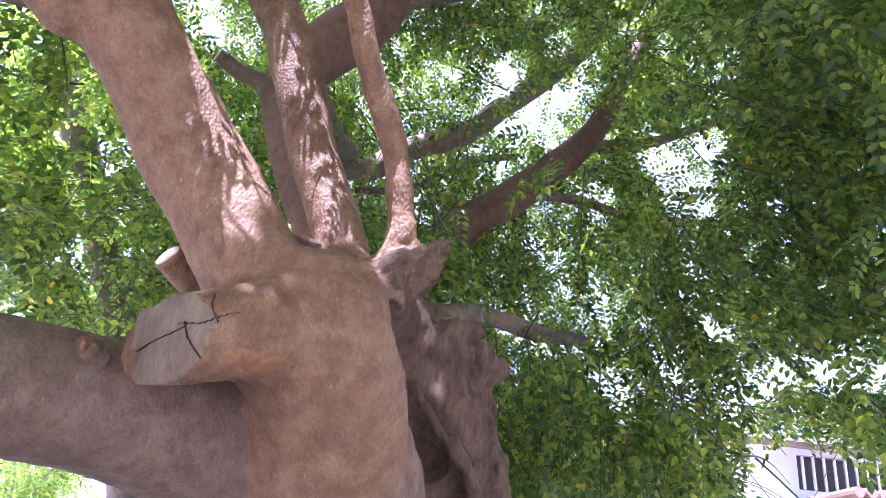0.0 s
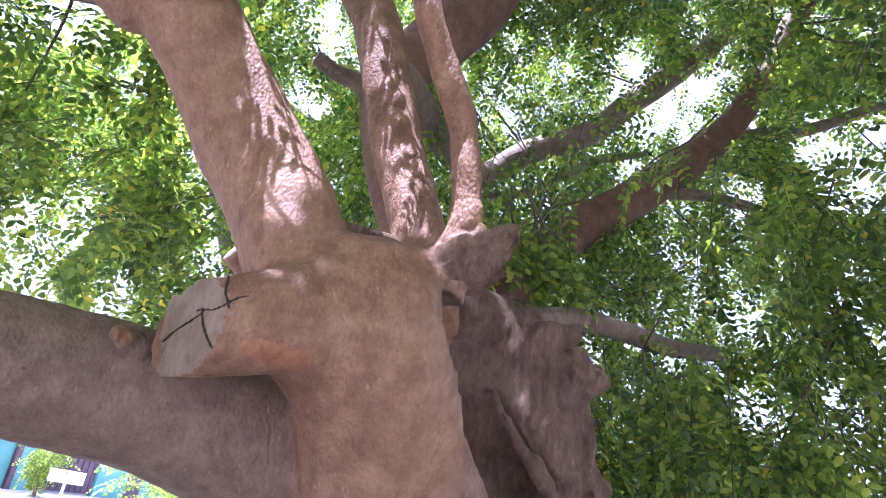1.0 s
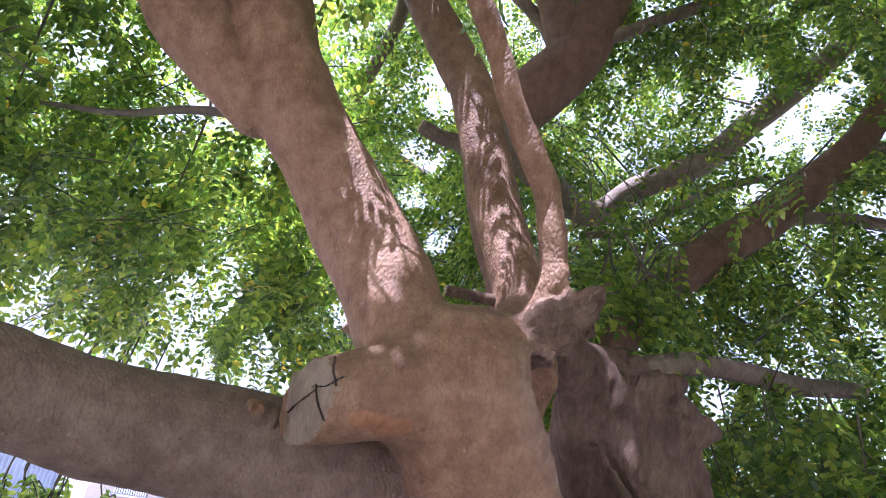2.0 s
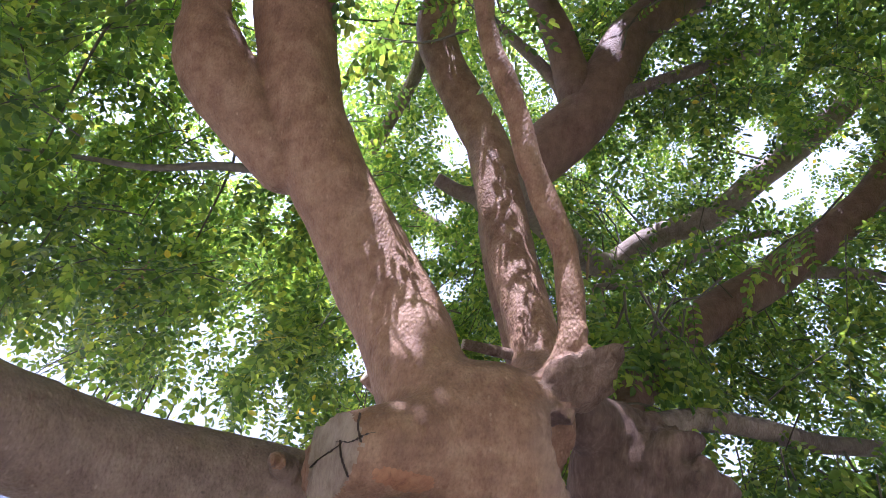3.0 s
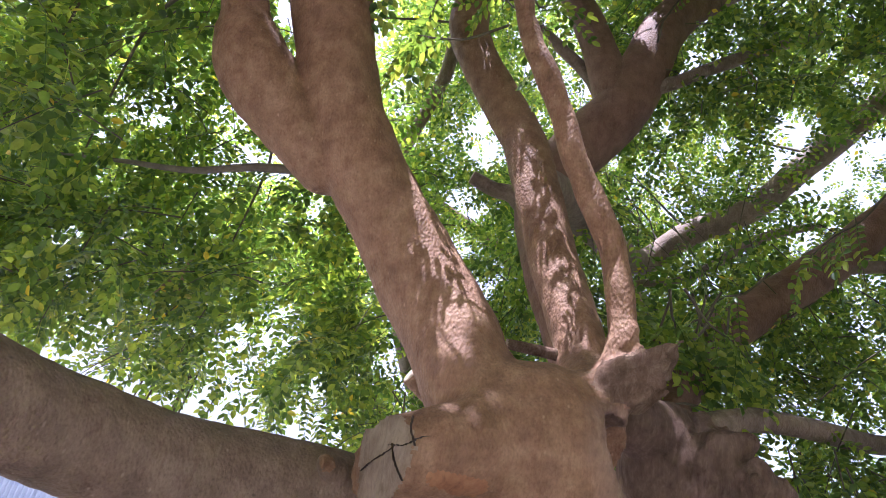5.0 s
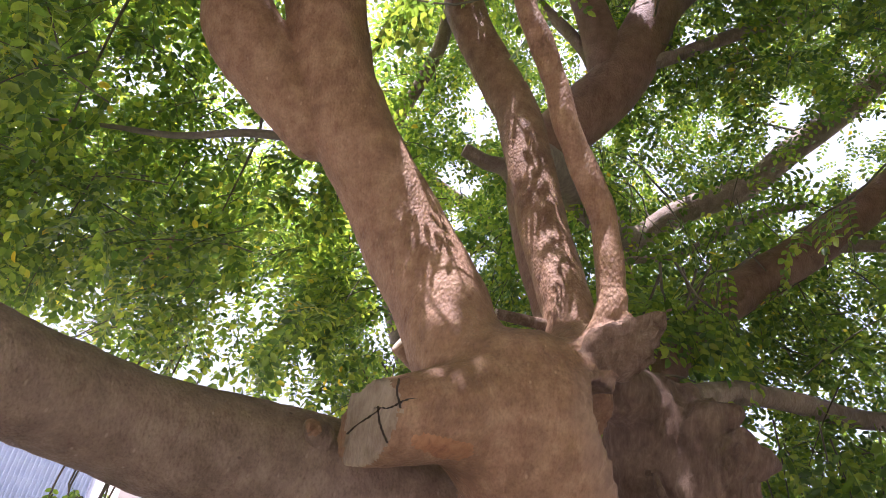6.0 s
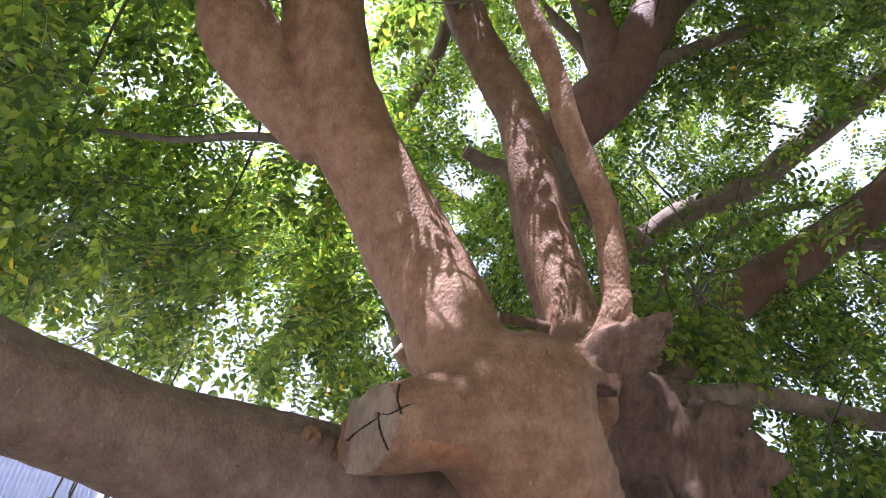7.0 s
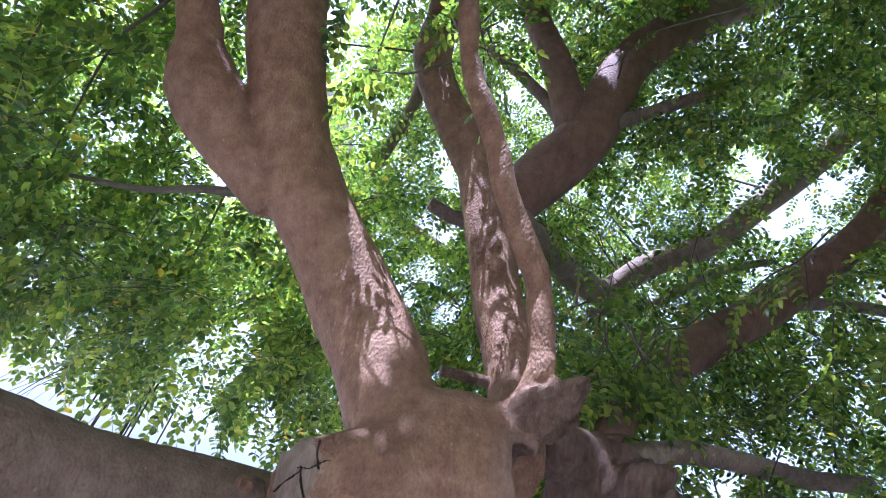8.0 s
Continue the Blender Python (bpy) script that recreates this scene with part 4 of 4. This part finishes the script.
for lv, lq in LEAVES:
    me = bpy.data.meshes.new("leaf")
    me.from_pydata(lv.tolist(), [], lq.tolist())
    me.polygons.foreach_set("use_smooth", [True] * len(me.polygons))
    me.materials.append(leaf_green)
    leaf_data.append(me)
near_ones[near_ones] = lit_free(np.einsum("nij,vj->nvi", turns(leaf_way[near_ones], roll[near_ones]), LEAVES[0][0]) * size[near_ones][:, None, None] + at[near_ones][:, None])
m3 = turns(leaf_way[near_ones], roll[near_ones])
for n, (p, m, s) in enumerate(zip(at[near_ones] - ROOT, m3, size[near_ones])):
    leaf = new("leaf", leaf_data[n % len(leaf_data)])
    leaf.parent = crown
    leaf.matrix_basis = Matrix.Translation(p) @ Matrix(m.tolist()).to_4x4() @ Matrix.Diagonal((s, s, s, 1))
tv, tq, n = [], [], 0
ok = ~in_view_gap(base, 0.2)
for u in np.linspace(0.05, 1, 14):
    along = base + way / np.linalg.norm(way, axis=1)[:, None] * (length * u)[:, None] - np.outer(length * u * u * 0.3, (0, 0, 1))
    ok &= ~in_view_gap(along, 0.1) & ~in_sunbeam(along, 0.0)
for b, w, l in zip(base[ok], way[ok], length[ok]):
    v, q = tube(twig_rows(b, w, l), 4, 0.3, 0, False)
    tv.append(v), tq.append(q + n)
    n += len(v)
array_object("twig", np.vstack(tv) - ROOT, np.vstack(tq), twig_bark, tree, "thin dark twigs of the crown", kind="stuff")
# unseen parts of the crown that never come near, added to shade the trunk: larger, plainer leaves
base, way, length, at, leaf_way = grow(3400, False, 0.10)
unit = leaf_way / np.linalg.norm(leaf_way, axis=1)[:, None]
turn_to, up_to = bearing(at + unit * 0.3)
in_sight = (turn_to > -82) & (turn_to < 52) & (up_to < 64)
keep = ~in_sight & ~in_sunbeam(at + unit * 0.06, 0.06) & ~in_sunbeam(at + unit * 0.18, 0.07) & ~in_sunbeam(at + unit * 0.3, 0.06)
at, leaf_way = at[keep], leaf_way[keep]
v, q = leaf_mesh(COARSE, at, leaf_way, rng.uniform(-0.9, 0.9, len(at)), rng.uniform(1.05, 1.5, len(at)))
array_object("crown", v - ROOT, q, leaf_green, tree, "unseen outer crown, thickened sunward to shade the trunk", kind="stuff")
# branchlets from the limbs out into the leaves
limb_points = np.vstack([spline(rows, 0.2)[3:] for rows in limb_rows[1:7] + [LIMB_GREAT, LIMB_FORK, LIMB_MIDDLE]])
limb_points = limb_points[limb_points[:, 2] > 2.6]
goal = tip[rng.permutation(len(tip))[:1500]]
count = 0
for g in goal:
    d = np.linalg.norm(limb_points[:, :3] - g, axis=1)
    k = np.argmin(d)
    if not 0.6 < d[k] < 2.0 or count >= 45 or g[2] < 3.0:
        continue
    s = limb_points[k, :3]
    mid = (s + g) / 2 + rng.normal(0, 0.12, 3) + np.array((0, 0, 0.12))
    if in_view_gap(np.array([g, mid])).any():
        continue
    r = 0.005 + 0.004 * d[k]
    v, q = tube([(*s, r), (*(s * 0.6 + mid * 0.4), r * 0.85), (*mid, r * 0.7), (*g, 0.005)], 6, 0.15, 0, False)
    array_object("branch", v - ROOT, q, twig_bark, tree)
    count += 1

# ---- single sprays and dry pods that hang free ----
NEAR_SPRAYS = [((-0.41, 3.07, 2.73), (-0.52, 3.17, 2.58)), ((-0.28, 3.1, 2.7), (-0.39, 2.94, 2.58)), ((-0.31, 2.93, 2.77), (-0.34, 3.15, 2.76)), ((-0.28, 3.24, 2.79), (-0.4, 3.44, 2.62)), ((-0.26, 3.33, 2.87), (-0.23, 3.62, 2.79)), ((-0.24, 3.27, 2.91), (-0.37, 3.35, 2.84)), ((-0.17, 3.44, 2.91), (-0.17, 3.35, 2.77)), ((-0.3, 3.48, 2.92), (-0.38, 3.31, 2.71)), ((-0.09, 3.44, 3.1), (-0.29, 3.56, 3.08)), ((2.13, 5.77, 2.54), (2.52, 5.63, 2.44)), ((2.51, 5.80, 2.54), (2.94, 5.79, 2.38)), ((3.09, 6.34, 2.65), (3.67, 6.43, 2.56)), ((2.45, 6.13, 2.52), (2.14, 5.97, 2.31)), ((-0.19, 3.10, 2.80), (-0.03, 3.21, 2.65)), ((0.43, 3.59, 3.55), (0.18, 3.44, 3.26)), ((-0.38, 3.12, 2.64), (-0.46, 3.08, 2.85)), ((0.59, 3.84, 2.27), (0.75, 3.77, 2.02)), ((0.98, 3.47, 2.37), (0.78, 3.41, 1.94)), ((-2.60, 1.09, 3.40), (-2.69, 1.13, 3.20)), ((-2.00, 2.36, 3.44), (-1.92, 2.50, 3.11)), ((-0.35, 2.89, 2.36), (-0.19, 3.22, 2.44))]
LOW_SPRAYS = [((-3.47, 2.86, 1.42), (-3.63, 3.06, 1.19)), ((-3.45, 2.55, 1.48), (-3.45, 2.57, 1.28)), ((-3.8, 3.12, 1.48), (-3.79, 3.2, 1.30)), ((-3.62, 2.75, 1.45), (-3.42, 2.76, 1.32)), ((-3.49, 2.88, 1.41), (-3.77, 3.0, 1.23)), ((-3.81, 3.41, 1.43), (-3.53, 3.44, 1.3)), ((-3.48, 2.93, 1.44), (-3.57, 2.94, 1.27)), ((-3.8, 2.85, 1.46), (-3.58, 2.94, 1.31))]
PODS = [(-0.16, 4.08, 5.14), (-0.13, 4.12, 5.11), (-0.20, 4.10, 5.11), (-0.93, 4.34, 3.64), (-0.90, 4.37, 3.61), (1.12, 4.35, 3.17), (1.08, 4.32, 3.24), (-2.72, 2.21, 2.85), (-2.75, 2.21, 2.81), (-0.73, 3.54, 3.47)]
r = np.random.RandomState(31)
for number, (a, b) in enumerate(NEAR_SPRAYS + LOW_SPRAYS):
    a, b = np.array(a), np.array(b)
    w = b - a
    n = np.linalg.norm(w)
    bow = np.array((0, 0, 0.06))
    stem = a - w * 0.6 + bow if number < len(NEAR_SPRAYS) else a + np.array((-0.2, 0.3, 1.1))
    spray = [(*stem, 0.007), (*a, 0.006), (*((a + b) / 2 + bow * 0.4), 0.005), (*b, 0.003)]
    v, q = tube(spray, 6, 0.06, 0, False)
    twig = array_object("twig", v - ROOT, q, twig_bark, tree)
    side = np.cross(w / n, (0, 0, 1))
    for k in range(8):
        u = 0.1 + 0.9 * k / 7
        way_to = w / n * 0.6 + side * (1 if k % 2 else -1) * r.uniform(0.5, 1.0) + np.array((0, 0, r.uniform(-0.7, -0.1)))
        m = turns(way_to[None], np.array([r.uniform(-0.6, 0.6)]))[0]
        leaf = new("leaf", leaf_data[k % len(leaf_data)])
        leaf.parent = twig
        leaf.matrix_basis = Matrix.Translation(a + w * u + bow * 0.8 * math.sin(math.pi * u) * 0.4 - ROOT) @ Matrix(m.tolist()).to_4x4()
# sprays added above the view only to drop leaf shadows on the limbs
SHADE_SPRAYS = [((-1.02, 1.50, 3.82), (-1.18, 1.58, 3.78)), ((-0.92, 1.62, 3.66), (-1.06, 1.74, 3.60)), ((-0.86, 1.74, 3.45), (-0.98, 1.62, 3.40))]
r2 = np.random.RandomState(5)
for k in range(13):
    on = np.array((-0.56, 2.56, 2.62)) + (k / 12) * np.array((-0.56, 0.10, 1.02)) + r2.uniform(-0.09, 0.09, 3)
    a = on + SUNWARD * r2.uniform(1.25, 1.75)
    SHADE_SPRAYS.append((tuple(a), tuple(a + r2.uniform(-0.12, 0.12, 3))))
for a, b in SHADE_SPRAYS:
    a, b = np.array(a), np.array(b)
    v, q = tube([(*(a * 2 - b + (0, 0, 0.1)), 0.006), (*a, 0.005), (*b, 0.003)], 6, 0.06, 0, False)
    twig = array_object("twig", v - ROOT, q, twig_bark, tree)
    for k in range(3):
        way_to = (b - a) / np.linalg.norm(b - a) + np.array((0.5 * (k - 1), 0.3, -0.4))
        leaf = new("leaf", leaf_data[k])
        leaf.parent = twig
        leaf.matrix_basis = Matrix.Translation(a + (b - a) * (0.3 + 0.35 * k) - ROOT) @ Matrix(turns(way_to[None], np.array([0.2]))[0].tolist()).to_4x4()
for p in PODS:
    p = np.array(p)
    sway = r.normal(0, 0.05, 2)
    n = r.uniform(0.16, 0.26)
    v, q = tube([(*(p + (0, 0, 0.04)), 0.0015), (*p, 0.0025), (*(p + (sway[0] * 0.4, sway[1] * 0.4, -n * 0.4)), 0.009), (*(p + (sway[0], sway[1], -n * 0.8)), 0.009), (*(p + (sway[0] * 1.3, sway[1] * 1.3, -n)), 0.002)], 6, 0.03, 0)
    array_object("pod", v - ROOT, q, pod_dry, tree, "dry brown hanging seed pod")

# ---- ground ----
bm = bmesh.new()
bmesh.ops.create_grid(bm, x_segments=60, y_segments=60, size=400)
for vert in bm.verts:
    x, y = vert.co.x, vert.co.y
    vert.co.z = 0.0 if abs(x) < 60 and abs(y) < 60 else -0.2
tagged(part("ground", bm, ground_dust), "pale sunlit dusty ground", "ground", kind="structure")


# ---- houses and yard ----
def bars(thing, name, mat, x0, x1, y, z0, z1, count, width, level=0):
    """Upright bars, each a part, and level rails."""
    for k in range(count):
        x = x0 + (x1 - x0) * (k + 0.5) / count
        part(name, box(bmesh.new(), x - width / 2, x + width / 2, y - 0.015, y + 0.015, z0, z1, 0.004), mat, thing)
    for k in range(level):
        z = z0 + (z1 - z0) * (k + 0.5) / level
        part("rail", box(bmesh.new(), x0, x1, y + 0.016, y + 0.04, z - 0.02, z + 0.02, 0.004), mat, thing)


def wall_with_window(thing, mat, x0, x1, z1, wx0, wx1, wz0, wz1, thick=0.22):
    """A wall along x with an opening through it, in four butted pieces."""
    part("wall", box(bmesh.new(), x0, wx0, 0, thick, 0, z1), mat, thing)
    part("wall", box(bmesh.new(), wx1, x1, 0, thick, 0, z1), mat, thing)
    part("wall", box(bmesh.new(), wx0, wx1, 0, thick, 0, wz0), mat, thing)
    part("wall", box(bmesh.new(), wx0, wx1, 0, thick, wz1, z1), mat, thing)


def white_house():
    h = tagged(new("house"), "single-storey white plastered house with a barred window under a tin roof", "house")
    wall_with_window(h, plaster_white, 0.12, 9.0, 3.0, 1.1, 3.6, 2.32, 2.86)
    part("wall", box(bmesh.new(), 0.12, 0.34, 0.222, 5.0, 0, 3.0), plaster_white, h)
    part("wall", box(bmesh.new(), 8.78, 9.0, 0.222, 5.0, 0, 3.0), plaster_white, h)
    part("wall", box(bmesh.new(), 0.342, 8.778, 4.78, 5.0, 0, 3.0), plaster_white, h)
    # solid dark slab, standing in for the unlit room behind the bars
    win = part("window", box(bmesh.new(), 1.1, 3.6, 0.16, 0.20, 2.32, 2.86), room_shade, h, "recessed window, dark panel for the unlit room")
    bars(win, "bar", metal_white, 1.12, 3.58, 0.03, 2.33, 2.85, 13, 0.045)
    # corrugated roof, sloping up towards the back
    bm = bmesh.new()
    rows = []
    for k in range(160):
        x = -0.25 + 9.6 * k / 159
        w = 0.022 * math.sin(k * 1.25)
        rows.append([bm.verts.new((x, -0.5, 3.04 + w)), bm.verts.new((x, 5.3, 3.36 + w))])
    for a, b in zip(rows, rows[1:]):
        bm.faces.new((a[0], b[0], b[1], a[1]))
    bmesh.ops.solidify(bm, geom=bm.faces[:], thickness=0.012)
    part("roof", bm, tin_grey, h, "corrugated tin roof", True)
    part("eave_board", box(bmesh.new(), -0.2, 9.3, -0.46, -0.42, 2.90, 3.0), wood_brown, h, "brown eave board")
    # lower lean-to edge of clay tiles under the window
    lean = part("lean_to", box(bmesh.new(), 0.95, 6.2, -1.3, -0.01, 2.02, 2.10), brick_red, h)
    for k in range(26):
        x = 0.98 + 0.2 * k
        bm = bmesh.new()
        r = bmesh.ops.create_cone(bm, cap_ends=True, segments=10, radius1=0.095, radius2=0.08, depth=1.36)
        bmesh.ops.rotate(bm, verts=bm.verts, cent=(0, 0, 0), matrix=Euler((radians(82), 0, 0)).to_matrix())
        bmesh.ops.translate(bm, verts=bm.verts, vec=(x + 0.1, -0.68, 2.17 + 0.012 * math.sin(k * 2.1)))
        part("tile", bm, brick_red, lean)
    h.matrix_basis = pose(4.1, 11.4, 0, 0, 0, 10.5)
    return h


white_house()


def shed():
    s = tagged(new("shed"), "low dark brown shed with a flat tin roof beside the house", "shed")
    part("wall", box(bmesh.new(), -3.6, -0.25, 0.6, 0.75, 0, 2.45), wood_brown, s)
    part("wall", box(bmesh.new(), -3.6, -3.45, 0.752, 3.5, 0, 2.45), wood_brown, s)
    part("roof", box(bmesh.new(), -3.9, -0.12, 0.3, 3.8, 2.452, 2.52, 0.01), tin_grey, s)
    for k in range(11):
        part("plank", box(bmesh.new(), -3.58 + 0.3 * k, -3.31 + 0.3 * k, 0.572, 0.598, 0.05, 2.4, 0.006), wood_brown, s)
    s.matrix_basis = pose(4.1, 11.4, 0, 0, 0, 10.5)


shed()


def service_pole():
    p = tagged(new("pole"), "white painted pole with a thin conduit and a small meter box", "pole")
    for x, r, top in ((0.0, 0.075, 4.0), (-0.17, 0.025, 4.6), (0.16, 0.035, 3.3)):
        bm = bmesh.new()
        bmesh.ops.create_cone(bm, cap_ends=True, segments=16, radius1=r, radius2=r * 0.92, depth=top)
        bmesh.ops.translate(bm, verts=bm.verts, vec=(x, 0, top / 2))
        part("post" if x == 0 else "conduit", bm, metal_white, p, "", True)
    part("meter_box", box(bmesh.new(), -0.26, -0.04, -0.16, -0.085, 2.18, 2.42, 0.01), tin_grey, p)
    for z in (1.0, 2.9):
        part("bracket", box(bmesh.new(), -0.2, 0.2, -0.03, 0.03, z, z + 0.04, 0.005), metal_white, p)
    p.matrix_basis = pose(4.03, 11.05, 0, 0, 0, 10.5)


service_pole()


def street_row():
    """Fronts along the far side of the open ground, facing it; x runs along the row."""
    cream = tagged(new("house"), "cream plastered house with a white slatted window", "house")
    wall_with_window(cream, plaster_cream, 0.0, 3.2, 3.4, 0.9, 2.2, 0.65, 1.75)
    part("plinth", box(bmesh.new(), -0.02, 3.2, -0.06, -0.002, 0, 0.35, 0.01), brick_red, cream, "red-brown plinth")
    # dark slab again: the room's shade as a colour behind the slats
    win = part("window", box(bmesh.new(), 0.9, 2.2, 0.15, 0.19, 0.65, 1.75), room_shade, cream)
    bars(win, "slat", metal_white, 0.92, 2.18, 0.04, 0.66, 1.74, 14, 0.05)
    part("window_sill", box(bmesh.new(), 0.85, 2.25, -0.09, -0.002, 0.58, 0.648, 0.008), plaster_white, cream)
    part("roof", box(bmesh.new(), -0.2, 3.3, -0.4, 5.0, 3.402, 3.55, 0.02), plaster_cream, cream)
    part("wall", box(bmesh.new(), 0.0, 0.2, 0.222, 4.8, 0, 3.4), plaster_cream, cream)
    cream.matrix_basis = pose(-18.4, 13.7, 0, 0, 0, 90)
    teal = tagged(new("house"), "turquoise plastered house with a dark metal gate", "house")
    for x0, x1 in ((0.0, 1.7), (4.6, 9.0)):
        part("wall", box(bmesh.new(), x0, x1, 0, 0.22, 0, 3.2), plaster_teal, teal)
    part("wall", box(bmesh.new(), 1.7, 4.6, 0, 0.22, 2.3, 3.2), plaster_teal, teal)
    gate = part("gate", box(bmesh.new(), 1.72, 4.58, 0.10, 0.14, 0.06, 2.28), metal_dark, teal, "dark purple-brown metal gate")
    bars(gate, "rib", metal_dark, 1.75, 4.55, 0.08, 0.1, 2.24, 10, 0.04, 2)
    part("post", box(bmesh.new(), 0.75, 0.95, -0.14, -0.002, 0, 3.0, 0.01), metal_dark, teal)
    door = part("door", box(bmesh.new(), 6.2, 7.0, -0.03, -0.002, 0.05, 2.05, 0.005), metal_dark, teal)
    part("panel", box(bmesh.new(), 6.3, 6.9, -0.045, -0.032, 0.25, 1.0, 0.004), metal_dark, door)
    part("panel", box(bmesh.new(), 6.3, 6.9, -0.045, -0.032, 1.15, 1.9, 0.004), metal_dark, door)
    part("roof", box(bmesh.new(), -0.1, 9.1, -0.35, 5.0, 3.202, 3.34, 0.02), plaster_teal, teal)
    teal.matrix_basis = pose(-18.6, 17.0, 0, 0, 0, 90)
    grille = tagged(new("gate"), "tall blue-grey metal grille gate between white pillars", "gate")
    bars(grille, "bar", metal_blue, 0.0, 3.6, 0, 0.1, 3.0, 26, 0.03, 8)
    for x in (-0.5, 3.62):
        part("pillar", box(bmesh.new(), x, x + 0.48, -0.1, 0.36, 0, 3.3, 0.02), plaster_white, grille, "white plastered gate pillar")
    part("backing", box(bmesh.new(), 0.0, 3.6, 0.08, 0.10, 0.1, 2.9), metal_blue, grille)
    grille.matrix_basis = pose(-17.2, 8.6, 0, 0, 0, 96)


street_row()


def sign_board():
    s = tagged(new("sign"), "small white board on a thin post", "sign")
    part("board", box(bmesh.new(), -0.32, 0.32, -0.012, 0.012, 0.86, 1.1, 0.006), plaster_white, s)
    part("post", box(bmesh.new(), -0.025, 0.025, 0.014, 0.06, 0, 1.06, 0.004), metal_white, s)
    s.matrix_basis = pose(-10.4, 11.6, 0, 0, 0, 42)


sign_board()


def shrub(place, height, wide, count, label, seed):
    """A small tree or bush: stems, and leaves on drooping twigs."""
    r = np.random.RandomState(seed)
    b = tagged(new("bush"), label, "bush")
    b.location = place
    tips = []
    for k in range(7):
        a = r.uniform(0, 2 * np.pi)
        top = np.array((math.cos(a) * wide * r.uniform(0.3, 0.9), math.sin(a) * wide * r.uniform(0.3, 0.9), height * r.uniform(0.7, 1.0)))
        v, q = tube([(0.03 * math.cos(a), 0.03 * math.sin(a), -0.02, 0.03), (*(top * (0.35, 0.35, 0.6)), 0.02), (*top, 0.006)], 6, 0.2, 0)
        array_object("stem", v, q, bark_far, b)
        tips.append(top)
    tips = np.array(tips)
    at = tips[r.randint(0, 7, count)] * r.uniform(0.45, 1.05, (count, 1)) + r.normal(0, wide * 0.22, (count, 3))
    at[:, 2] = np.maximum(at[:, 2], 0.25)
    out = at * (1, 1, 0.2) + r.normal(0, 0.3, (count, 3))
    out[:, 2] -= 0.5
    v, q = leaf_mesh(FAR_LEAVES, at, out, r.uniform(-0.9, 0.9, count), r.uniform(1.0, 1.6, count))
    array_object("foliage", v, q, leaf_green, b, kind="stuff")


shrub((-16.8, 17.3, 0), 1.7, 0.6, 420, "yellow-green plant in front of the turquoise wall", 22)
shrub((-14.2, 22.5, 0), 2.0, 1.2, 600, "green bush beside the open ground", 23)
shrub((2.1, 9.4, 0), 2.3, 0.9, 800, "green bush in front of the shed", 24)
shrub((1.4, 8.2, 0), 2.2, 1.4, 900, "green bush in front of the shed", 25)
shrub((-7.7, 11.6, 0), 2.5, 1.3, 800, "green bush on the far side of the yard", 26)
shrub((-5.4, 13.4, 0), 2.4, 1.4, 800, "green bush on the far side of the yard", 27)
shrub((-10.0, 14.8, 0), 2.2, 1.2, 600, "green bush on the far side of the yard", 28)
